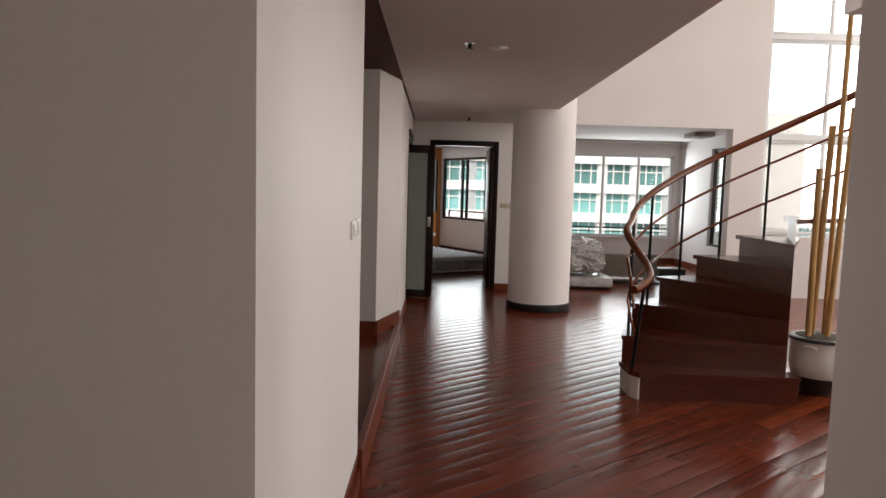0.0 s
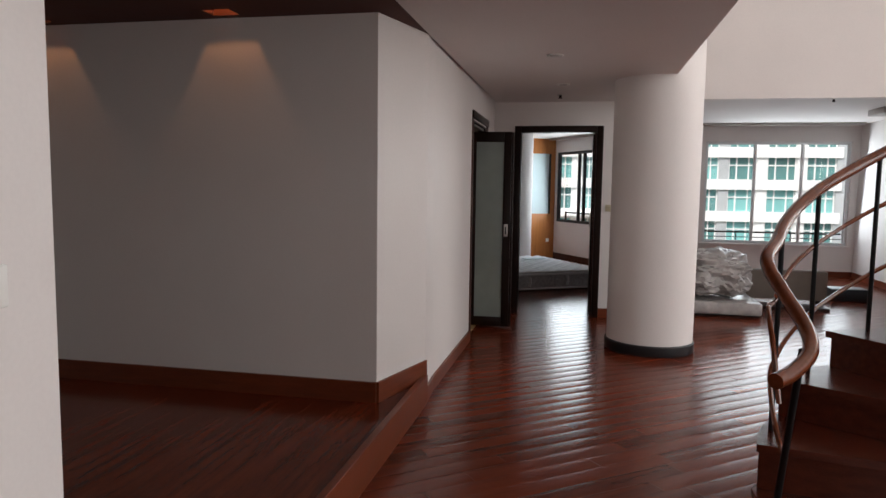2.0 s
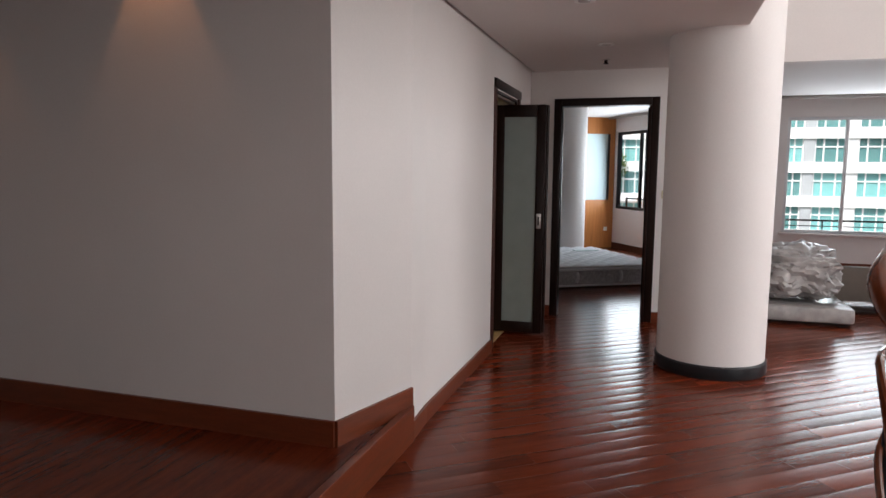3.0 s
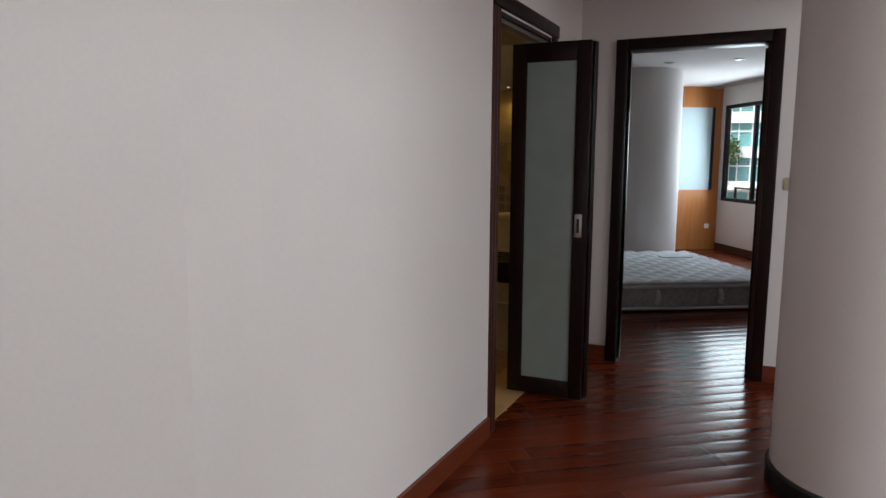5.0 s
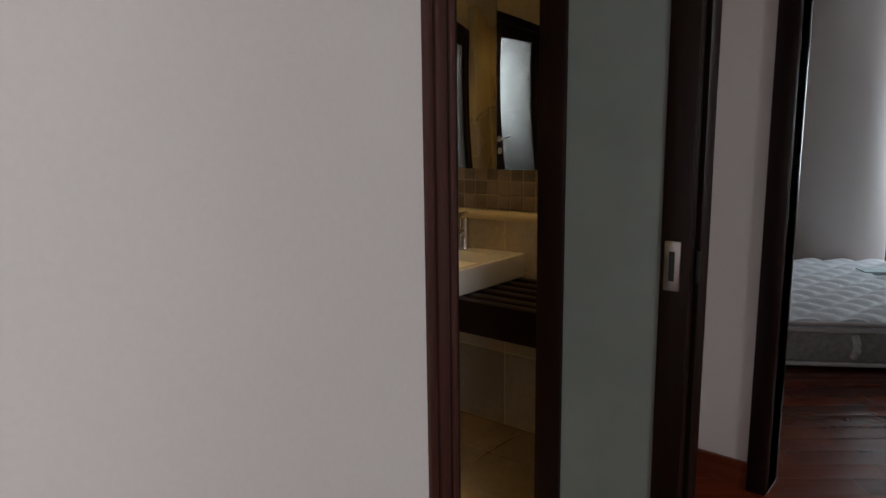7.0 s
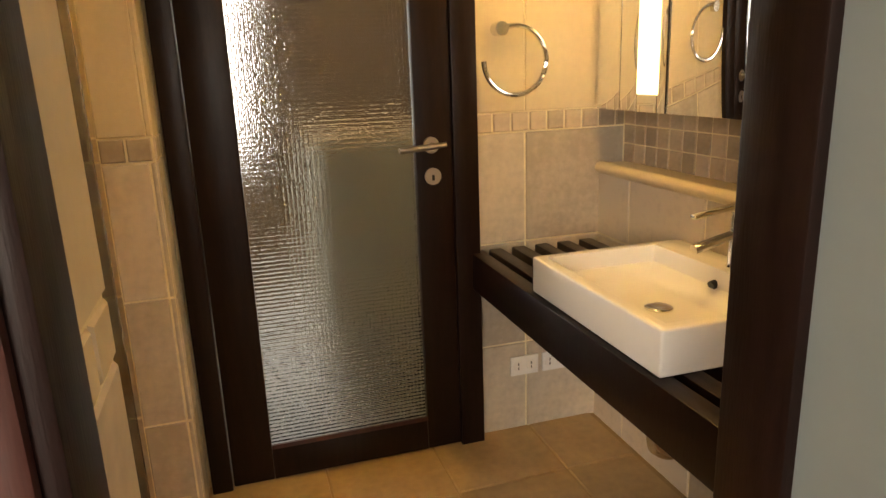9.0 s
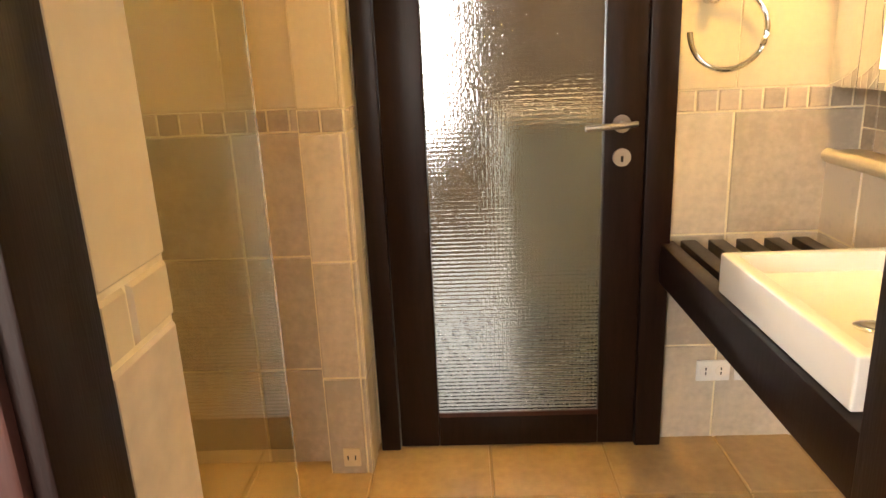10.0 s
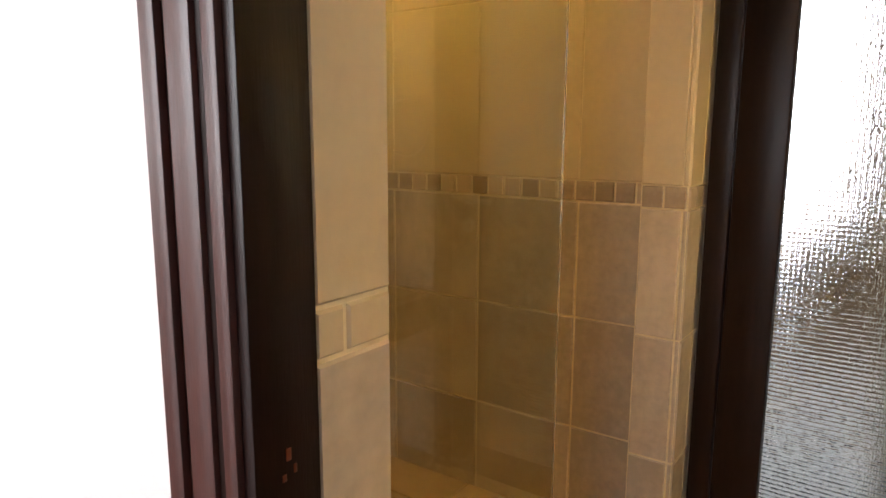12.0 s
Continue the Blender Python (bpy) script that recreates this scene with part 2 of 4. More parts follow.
def smooth_path(pts, n=8):
    pts = [Vector(p) for p in pts]
    out = []
    for i in range(len(pts) - 1):
        p0, p1, p2, p3 = pts[max(i - 1, 0)], pts[i], pts[i + 1], pts[min(i + 2, len(pts) - 1)]
        for k in range(n):
            t = k / n
            out.append(0.5 * ((2 * p1) + (p2 - p0) * t + (2 * p0 - 5 * p1 + 4 * p2 - p3) * t * t + (3 * p1 - p0 - 3 * p2 + p3) * t ** 3))
    return out + [pts[-1]]


def mesh_of(name, bm, material, smooth=False):
    bmesh.ops.recalc_face_normals(bm, faces=bm.faces)
    me = bpy.data.meshes.new(name)
    bm.to_mesh(me)
    bm.free()
    me.materials.append(material)
    if smooth:
        for p in me.polygons:
            p.use_smooth = True
        me.set_sharp_from_angle(angle=radians(35))
    return me


def part(name, bm, material, parent=None, label="", smooth=False):
    ob = new(name, mesh_of(name, bm, material, smooth))
    if parent is not None:
        ob.parent = parent
    if label:
        ob["label"] = label
    return ob


def thing(name, at, label, category, group="", kind=""):
    ob = new(name)
    ob.location = at
    bpy.context.view_layer.update()
    return tagged(ob, label, category, group, kind)


def P(name, mk, material, parent=None, label="", smooth=False):
    """One part made by mk(bm) in world coordinates."""
    bm = bmesh.new()
    mk(bm)
    if parent is not None:
        top = parent
        off = Vector()
        while top is not None:
            off += top.location
            top = top.parent
        bmesh.ops.translate(bm, vec=-off, verts=bm.verts)
    return part(name, bm, material, parent, label, smooth)


def B(name, dims, material, parent=None, label="", bevel=0.0, m=None):
    return P(name, lambda bm: box(bm, *dims, bevel=bevel, m=m), material, parent, label, smooth=bevel > 0)


def S(name, dims_list, material, label, bevel=0.0):
    def mk(bm):
        for d in dims_list:
            box(bm, *d, bevel=bevel)
    return tagged(P(name, mk, material), label, name.rstrip("_0123456789").split("_")[0], kind="structure")


# ---- large structure ----
CZ = 2.36
S("floor", [(-3.5, -2.5, -0.25, 7.6, 16.4, -0.022)], BASE, "subfloor below the red hardwood planks")
tagged(P("wall_near_left", lambda bm: prism(bm, [(-3.5, 1.05), (-0.355, 1.05), (-0.355, 2.815), (-0.505, 2.815), (-0.505, 1.2), (-3.5, 1.2)], 0, 2.9), WALL), "white painted wall beside the raised hall", "wall", kind="structure")
S("wall_near_right", [(0.91, 1.05, 0, 1.2, 1.3, 2.9)], WALL, "white painted pier at the passage", 0.004)
S("wall_hall_far", [(-3.5, 5.366, 0, -0.60, 5.5, 2.9)], WALL, "white wall washed by warm downlights")
S("wall_hall_left", [(-3.6, 1.05, 0, -3.5, 5.5, 2.9)], WALL, "plain white wall closing the hall")
tagged(P("wall_hall_angle", lambda bm: prism(bm, [(-0.507, 5.366), (-0.35, 5.93), (-0.37, 6.2), (-0.5, 6.2), (-0.62, 5.5), (-0.60, 5.366)], 0, 2.9), WALL), "white angled wall between hall and corridor", "wall", kind="structure")
S("wall_corridor", [(-0.536, 6.2, 0, -0.37, 7.87, 2.9), (-0.536, 8.67, 0, -0.37, 9.315, 2.9), (-0.536, 7.87, 2.03, -0.37, 8.67, 2.9)], WALL, "white corridor wall with bathroom doorway")
S("wall_bedroom_door", [(-0.37, 9.315, 0, -0.065, 9.43, 5.6), (0.765, 9.315, 0, 1.5, 9.43, 5.6), (-0.065, 9.315, 2.04, 0.765, 9.43, 5.6), (1.5, 9.315, 2.37, 4.11, 9.43, 5.6), (4.11, 9.315, 0, 4.55, 9.55, 5.6), (4.55, 9.315, 0, 7.6, 9.43, 0.88)], WALL, "white double-height wall with openings")
# The opening is assumed, out of view, and made for the right-hand lamp.
S("wall_right", [(7.5, -2.5, 0, 7.6, 0.4, 5.6), (7.5, 5.6, 0, 7.6, 9.315, 5.6), (7.5, 0.4, 0, 7.6, 5.6, 0.6), (7.5, 0.4, 5.2, 7.6, 5.6, 5.6)], WALL, "plain white wall with an added light opening closing the double-height room")
S("wall_behind", [(-3.6, -2.6, 0, 7.6, -2.5, 5.6), (-3.6, -2.5, 0, -3.5, 1.05, 2.9)], WALL, "plain white wall closing the entry")
S("ceiling", [(-0.345, 1.0, CZ, 1.35, 9.315, 2.9), (-3.5, -2.5, CZ, 1.35, 1.0, 2.9)], CEIL, "white painted corridor ceiling slab")
HC = CZ + 0.004
S("ceiling_hall", [(-3.5, 1.0, HC, -0.345, 5.176, 2.9), (-3.5, 5.304, HC, -0.345, 5.94, 2.9), (-3.5, 5.176, HC, -2.681, 5.304, 2.9), (-2.519, 5.176, HC, -1.461, 5.304, 2.9), (-1.299, 5.176, HC, -0.345, 5.304, 2.9),
                   (-2.681, 5.176, 2.56, -2.519, 5.304, 2.9), (-1.461, 5.176, 2.56, -1.299, 5.304, 2.9)], BROWN, "dark red-brown painted hall ceiling with square lamp recesses")
S("ceiling_upper", [(-3.6, -2.6, 5.6, 7.6, 9.5, 5.75)], CEIL, "white high ceiling")
S("wall_upper_left", [(1.2, -2.5, 2.9, 1.33, 9.315, 5.6)], WALL, "white upper wall above the corridor slab")

# raised hall platform with its own nosing
tagged(P("platform", lambda bm: prism(bm, [(-3.5, 1.2), (-0.345, 1.2), (-0.345, 5.93), (-0.35, 5.94), (-0.507, 5.366), (-3.5, 5.366)], -0.02, 0.17), FLOOR), "raised dark red hardwood platform", "platform", kind="structure")
tagged(P("platform_trim", lambda bm: box(bm, -0.37, 2.815, 0.0, -0.33, 5.93, 0.192, 0.004), BASE), "reddish wood step nosing", "trim", kind="structure")


def board(a, b, z0, z1, t=0.016):
    a, b = Vector((*a, 0)), Vector((*b, 0))
    d = (b - a).normalized()
    n = Vector((d.y, -d.x, 0)) * t
    return lambda bm: prism(bm, [(a.x, a.y), (b.x, b.y), (b.x + n.x, b.y + n.y), (a.x + n.x, a.y + n.y)], z0, z1)


for a, b, z0, z1 in (((-3.5, 5.366), (-0.507, 5.366), 0.17, 0.29), ((-0.507, 5.366), (-0.352, 5.93), 0.17, 0.29), ((-0.352, 5.93), (-0.37, 6.2), 0, 0.1), ((-0.37, 6.2), (-0.37, 7.775), 0, 0.1),
                     ((-0.37, 8.768), (-0.37, 9.315), 0, 0.1), ((-0.37, 9.315), (-0.136, 9.315), 0, 0.1), ((0.826, 9.315), (1.5, 9.315), 0, 0.1), ((-0.355, 1.05), (-0.355, 2.815), 0, 0.1), ((-0.355, 2.815), (-0.505, 2.815), 0.0, 0.29)):
    tagged(P("baseboard", board(a, b, z0, z1), BASE), "stained reddish wood baseboard", "baseboard", kind="structure")

# columns
col = thing("column", (1.244, 7.94, 0), "round white plastered column with dark base ring", "column", kind="structure")
P("shaft", lambda bm: cyl(bm, (1.244, 7.94, 0), (1.244, 7.94, 5.6), 0.372, n=64), WALL, col, smooth=True)
P("base_ring", lambda bm: lathe(bm, [(0.382, 0), (0.388, 0.01), (0.388, 0.085), (0.38, 0.095)], (1.244, 7.94, 0), 64), BLACK, col, "worn dark base ring", smooth=True)

# ---- bedroom door frame ----
door_1 = thing("door_1", (0.345, 9.315, 0), "dark wooden door frame of the bedroom, door open", "door frame", kind="structure")
for dims in ((-0.136, 9.285, 0, -0.065, 9.45, 2.1), (0.755, 9.285, 0, 0.826, 9.45, 2.1)):
    B("jamb", dims, DARK, door_1, bevel=0.006)
B("lintel", (-0.065, 9.285, 2.03, 0.755, 9.45, 2.1), DARK, door_1, bevel=0.004)
B("stop", (0.735, 9.36, 0, 0.755, 9.40, 2.03), TRIM, door_1)
B("strike_plate", (0.744, 9.39, 0.98, 0.757, 9.43, 1.10), STEEL, door_1)
B("hinge", (0.744, 9.40, 1.72, 0.757, 9.44, 1.82), STEEL, door_1)
bdoor = thing("bedroom_door", (0.74, 9.46, 0), "dark wooden bedroom door standing open", "door")
B("leaf", (0.72, 9.47, 0.01, 0.757, 10.24, 2.02), DARK, bdoor, bevel=0.004)
B("lock_plate", (0.708, 10.1, 0.95, 0.72, 10.16, 1.12), STEEL, bdoor)

# ---- bathroom doorway and folding door ----
door_2 = thing("door_2", (-0.37, 8.28, 0), "dark reddish wooden frame of the bathroom doorway", "door frame", kind="structure")
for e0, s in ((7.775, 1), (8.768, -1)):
    # Grooves use darker wood than the beads, deepening their shade by colour.
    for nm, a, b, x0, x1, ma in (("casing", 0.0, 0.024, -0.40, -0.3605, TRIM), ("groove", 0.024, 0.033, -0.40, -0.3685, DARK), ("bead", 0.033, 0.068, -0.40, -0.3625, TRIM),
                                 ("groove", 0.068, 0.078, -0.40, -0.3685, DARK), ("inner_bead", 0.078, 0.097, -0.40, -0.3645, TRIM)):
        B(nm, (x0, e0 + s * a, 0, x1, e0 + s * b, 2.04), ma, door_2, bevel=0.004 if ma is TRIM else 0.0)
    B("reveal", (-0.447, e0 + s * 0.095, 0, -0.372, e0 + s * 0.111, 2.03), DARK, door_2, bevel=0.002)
B("lintel", (-0.447, 7.888, 2.011, -0.372, 8.67, 2.03), DARK, door_2)
B("head_casing", (-0.39, 7.775, 2.04, -0.352, 8.768, 2.11), DARK, door_2, bevel=0.005)
for cx, cz, cw, ch in ((-0.412, 1.03, 0.006, 0.012), (-0.406, 1.012, 0.005, 0.007), (-0.418, 1.016, 0.004, 0.009)):
    B("paint_chip", (cx, 7.8845, cz, cx + cw, 7.8868, cz + ch), BASE, door_2, "chipped bare wood patch", 0.001)
B("track", (-0.43, 7.915, 1.99, -0.39, 8.655, 2.01), STEEL, door_2, "steel sliding track")


def leaf(parent, m, handle):
    w, h, t = 0.43, 1.965, 0.036
    for n, d in (("stile", (0, 0, 0.02, 0.082, t, h)), ("stile", (w - 0.075, 0, 0.02, w, t, h)), ("bottom_rail", (0.075, 0, 0.02, w - 0.075, t, 0.115)), ("top_rail", (0.075, 0, h - 0.10, w - 0.075, t, h))):
        B(n, d, DARK, parent, bevel=0.004, m=m)
    B("pane", (0.07, t * 0.35, 0.11, w - 0.07, t * 0.65, h - 0.095), FROST, parent, "frosted glass pane", m=m)
    if handle:
        B("handle", (w - 0.063, -0.004, 0.93, w - 0.023, 0.002, 1.055), STEEL, parent, "recessed steel finger pull", 0.002, m)
        B("pull_slot", (w - 0.050, -0.0065, 0.955, w - 0.036, -0.003, 1.03), BLACK, parent, "", 0.001, m)


bifold = thing("folding_door", (-0.24, 8.4, 0), "dark wooden folding door with frosted glass, folded open", "door")
leaf(bifold, pose(-0.505, 8.405, 0, 0, 0, 1.5), True)
leaf(bifold, pose(-0.475, 8.600, 0, 0, 0, math.degrees(math.atan2(-0.135, 0.40))), False)
for hz in (0.3, 0.99, 1.7):
    P("hinge", lambda bm: cyl(bm, (-0.068, 8.449, hz - 0.04), (-0.068, 8.449, hz + 0.04), 0.007, n=12), IRON, bifold, "dark butt hinge", smooth=True)

# ---- bathroom shell ----
S("wall_bath_back", [(-2.3, 5.9, 0, -2.135, 7.82, 2.45), (-2.3, 8.74, 0, -2.135, 9.6, 2.45), (-2.3, 7.82, 2.08, -2.135, 8.74, 2.45), (-2.135, 6.5, 0, -2.03, 7.65, 2.45), (-2.135, 7.65, 0, -1.959, 7.785, 2.45)], GROUT, "grouted wall behind the bathroom tiles")
S("wall_bath_vanity", [(-2.135, 9.215, 0, -0.536, 9.315, 0.955), (-2.135, 9.314, 0.955, -0.536, 9.6, 2.45)], GROUT, "grouted wall behind the vanity")
S("wall_shower_side", [(-2.135, 6.5, 0, -0.536, 6.62, 2.45)], GROUT, "grouted shower side wall")
S("ceiling_bath", [(-2.3, 6.5, 2.4, -0.536, 9.6, 2.5)], CEIL, "white bathroom ceiling")
S("floor_bath", [(-2.2, 6.6, -0.02, -0.40, 9.3, -0.002)], GROUTF, "grout bed of the bathroom floor")
S("wall_next_bath", [(-4.1, 7.2, 0, -4.0, 7.3, 2.45), (-4.1, 8.0, 0, -4.0, 9.6, 2.45), (-4.1, 7.3, 0, -4.0, 8.0, 0.9), (-4.1, 7.3, 2.3, -4.0, 8.0, 2.45), (-4.0, 9.5, 0, -2.3, 9.6, 2.45), (-4.0, 7.0, 0, -2.3, 7.1, 2.45)], NEXTW, "brown wall of the room behind the glass door")
S("ceiling_next_bath", [(-4.1, 7.0, 2.4, -2.3, 9.6, 2.5)], CEIL, "white ceiling behind the glass door")
S("floor_next_bath", [(-4.1, 7.0, -0.03, -2.2, 9.6, -0.004)], GREYF, "grey floor behind the glass door")
S("half_wall", [(-3.0, 8.28, 0.0, -2.6, 9.5, 1.04)], PALEW, "pale grey-green half-height wall behind the glass door")
tagged(B("ledge_next_room", (-3.02, 8.26, 1.04, -2.58, 9.5, 1.07), CREAM, bevel=0.006), "cream stone ledge on the half-height wall", "ledge", kind="structure")

# glass door of the bathroom
door_3 = thing("door_3", (-2.12, 8.28, 0), "dark wooden frame of the glazed bathroom door", "door frame", kind="structure")
for y0, y1 in ((7.80, 7.865), (8.66, 8.745)):
    B("jamb", (-2.2, y0, 0, -2.085, y1, 2.12), DARK, door_3, bevel=0.005)
B("lintel", (-2.2, 7.865, 2.04, -2.085, 8.66, 2.12), DARK, door_3, bevel=0.005)
gd = thing("glazed_door", (-2.1, 8.27, 0), "closed dark wooden door with textured glass pane", "door")
B("stile", (-2.135, 7.868, 0.012, -2.092, 8.0, 2.035), DARK, gd, bevel=0.005)
B("stile", (-2.135, 8.535, 0.012, -2.092, 8.657, 2.035), DARK, gd, bevel=0.005)
B("bottom_rail", (-2.135, 8.0, 0.012, -2.092, 8.535, 0.125), DARK, gd, bevel=0.004)
B("top_rail", (-2.135, 8.0, 1.92, -2.092, 8.535, 2.035), DARK, gd, bevel=0.004)
B("glazing_bead", (-2.094, 8.0, 0.125, -2.086, 8.535, 0.14), TRIM, gd)
B("pane", (-2.118, 7.995, 0.12, -2.110, 8.54, 1.925), TEXG, gd, "textured obscured glass")
hd = P("rosette", lambda bm: cyl(bm, (-2.092, 8.585, 1.085), (-2.082, 8.585, 1.085), 0.026, n=28), STEEL, gd, smooth=True)
P("lever", lambda bm: (tube(bm, smooth_path([(-2.085, 8.585, 1.085), (-2.045, 8.585, 1.085), (-2.035, 8.57, 1.085), (-2.035, 8.52, 1.082), (-2.037, 8.47, 1.078)]), 0.0095), tube(bm, [(-2.035, 8.575, 1.085), (-2.035, 8.62, 1.089)], 0.008)), STEEL, gd, "brushed steel lever", smooth=True)
P("lock_rosette", lambda bm: cyl(bm, (-2.092, 8.588, 0.985), (-2.084, 8.588, 0.985), 0.027, n=28), STEEL, gd, smooth=True)
B("keyhole", (-2.0845, 8.584, 0.972, -2.0825, 8.592, 0.99), BLACK, gd)

# ---- vanity ----
van = thing("vanity_counter", (-1.3, 8.95, 0.62), "dark wooden slatted counter bracketed along the tiled wall", "counter")
B("front_beam", (-2.12, 8.715, 0.585, -0.54, 8.765, 0.712), DARK, van, bevel=0.004)
B("end_beam", (-2.12, 8.765, 0.585, -2.075, 9.2, 0.655), DARK, van, bevel=0.004)
B("back_beam", (-2.075, 9.155, 0.585, -0.54, 9.2, 0.66), DARK, van, bevel=0.004)
for i in range(5):
    y = 8.785 + i * 0.086
    B("slat", (-2.115, y, 0.670, -0.54, y + 0.048, 0.713), DARK, van, bevel=0.003)


def basin(bm):
    x0, y0, x1, y1, z0, z1 = -1.64, 8.73, -1.05, 9.195, 0.7135, 0.815
    r = bmesh.ops.create_cube(bm, size=1)
    bmesh.ops.transform(bm, matrix=Matrix.Translation(((x0 + x1) / 2, (y0 + y1) / 2, (z0 + z1) / 2)) @ Matrix.Diagonal((x1 - x0, y1 - y0, z1 - z0, 1)), verts=r["verts"])
    top = max(bm.faces, key=lambda f: f.calc_center_median().z)
    bmesh.ops.inset_region(bm, faces=[top], thickness=0.035)
    for v in top.verts:
        if v.co.y > 9.0:
            v.co.y -= 0.07
    bmesh.ops.bevel(bm, geom=[e for e in bm.edges if len(e.link_faces) == 2], offset=0.006, segments=3, affect="EDGES", profile=0.5)
    top = max((f for f in bm.faces if abs(f.normal.z) > 0.99 and f.calc_area() > 0.08), key=lambda f: f.calc_center_median().z)
    e = bmesh.ops.inset_region(bm, faces=[top], thickness=0.012)
    for v in top.verts:
        v.co.z -= 0.045
    bmesh.ops.inset_region(bm, faces=[top], thickness=0.07)
    c = top.calc_center_median()
    for v in top.verts:
        v.co.z -= 0.030
    bmesh.ops.inset_region(bm, faces=[top], thickness=0.02)
    for v in top.verts:
        v.co.z -= 0.006


sink = tagged(P("wash_basin", basin, CERAMIC, smooth=True), "white rectangular ceramic vessel basin on slatted counter", "sink")
P("drain", lambda bm: lathe(bm, [(0.034, 0), (0.034, 0.004), (0.026, 0.007), (0.012, 0.005)], (-1.345, 8.93, 0.7345)), CHROME, sink, "chrome drain", smooth=True)
P("overflow", lambda bm: cyl(bm, (-1.345, 9.092, 0.775), (-1.345, 9.078, 0.771), 0.013), BLACK, sink, smooth=True)
tap = thing("basin_tap", (-1.345, 9.15, 0.815), "chrome single-lever mixer tap on the basin", "tap")
P("body", lambda bm: lathe(bm, [(0.026, 0.815), (0.023, 0.825), (0.021, 0.94), (0.022, 0.955)], (-1.345, 9.15, 0)), CHROME, tap, smooth=True)
P("spout", lambda bm: tube(bm, [(-1.345, 9.145, 0.90), (-1.345, 9.08, 0.885), (-1.345, 9.02, 0.872)], 0.013), CHROME, tap, smooth=True)
B("lever", (-0.012, -0.14, -0.006, 0.012, 0.02, 0.006), CHROME, tap, bevel=0.004, m=pose(-1.345, 9.15, 0.972, 8, 0, 0))
trap = tagged(P("waste_trap", lambda bm: tube(bm, smooth_path([(-1.345, 8.93, 0.70), (-1.345, 8.93, 0.40), (-1.34, 8.95, 0.345), (-1.34, 9.0, 0.33), (-1.34, 9.05, 0.355), (-1.34, 9.07, 0.46), (-1.34, 9.12, 0.53), (-1.34, 9.2, 0.53)]), 0.017, 14), CHROME, smooth=True), "chrome waste trap under the basin", "pipe")

# ledge, mirror, towel ring, sockets
tagged(P("ledge_trim", lambda bm: (box(bm, -2.128, 9.215, 0.952, -0.54, 9.31, 0.978), cyl(bm, (-2.128, 9.216, 0.963), (-0.54, 9.216, 0.963), 0.021, n=20)), CREAM), "rounded cream stone ledge along vanity wall", "trim", kind="structure")
cab = thing("mirror_cabinet", (-1.3, 9.25, 1.17), "mirrored wall cabinet with lit frosted strip", "mirror")
B("carcass", (-2.115, 9.2, 1.172, -0.56, 9.31, 2.1), ALU, cab)
for x0, x1 in ((-2.112, -1.972), (-1.969, -1.873), (-1.766, -1.719), (-1.715, -1.2), (-1.197, -0.562)):
    B("mirror_panel", (x0, 9.188, 1.168, x1, 9.198, 2.1), MIRROR, cab, bevel=0.0015)
B("lamp_strip", (-1.871, 9.186, 1.222, -1.768, 9.198, 2.0), DIFF, cab, "glowing warm frosted light strip")
B("strip_base", (-1.871, 9.188, 1.168, -1.768, 9.198, 1.220), MIRROR, cab)
ring = thing("towel_ring", (-2.12, 8.85, 1.44), "chrome open towel ring on tiled wall", "towel ring")
P("mount", lambda bm: cyl(bm, (-2.13, 8.831, 1.434), (-2.08, 8.831, 1.434), 0.022, n=24), CHROME, ring, smooth=True)
P("ring", lambda bm: tube(bm, [(-2.09, 8.879 + 0.108 * math.sin(a), 1.336 + 0.108 * math.cos(a)) for a in [radians(-32 + 302 * k / 40) for k in range(41)]], 0.0085), CHROME, ring, smooth=True)


def socket(x, y, z):
    so = thing("wall_socket", (x, y, z), "white double power socket on tiles", "socket", "sockets under the counter")
    B("plate", (x, y - 0.055, z - 0.037, x + 0.009, y + 0.055, z + 0.037), WHITE, so, bevel=0.003)
    for dy in (-0.025, 0.025):
        P("outlet", lambda bm: cyl(bm, (x + 0.009, y + dy, z), (x + 0.0105, y + dy, z), 0.019, n=20), CERAMIC, so, smooth=True)
        for dz in (-0.008, 0.008):
            B("slot", (x + 0.0104, y + dy - 0.002, z + dz - 0.005, x + 0.0115, y + dy + 0.002, z + dz + 0.005), BLACK, so)
    return so


socket(-2.118, 8.915, 0.262)
socket(-2.118, 9.04, 0.262)

# shower
scr = thing("shower_screen", (-0.85, 7.74, 0), "clear frameless glass shower screen", "shower screen")
B("pane", (-1.166, 7.772, 0.012, -0.55, 7.780, 2.05), SHOWERG, scr).visible_shadow = False
B("foot_channel", (-1.166, 7.766, -0.002, -0.556, 7.786, 0.012), STEEL, scr)
shw = thing("hand_shower", (-1.9, 6.62, 1.6), "chrome hand shower mount with hose on side wall", "shower")
P("mount", lambda bm: cyl(bm, (-1.9, 6.62, 1.62), (-1.9, 6.68, 1.62), 0.022, n=20), CHROME, shw, smooth=True)
P("hose", lambda bm: tube(bm, smooth_path([(-1.9, 6.68, 1.62), (-1.88, 6.7, 1.5), (-1.86, 6.68, 1.38), (-1.9, 6.65, 1.3), (-1.93, 6.63, 1.28)]), 0.008), CHROME, shw, smooth=True)
dr = tagged(P("floor_drain", lambda bm: box(bm, -1.78, 7.50, 0.002, -1.70, 7.58, 0.005, 0.001), STEEL), "small floor drain in shower floor", "drain")

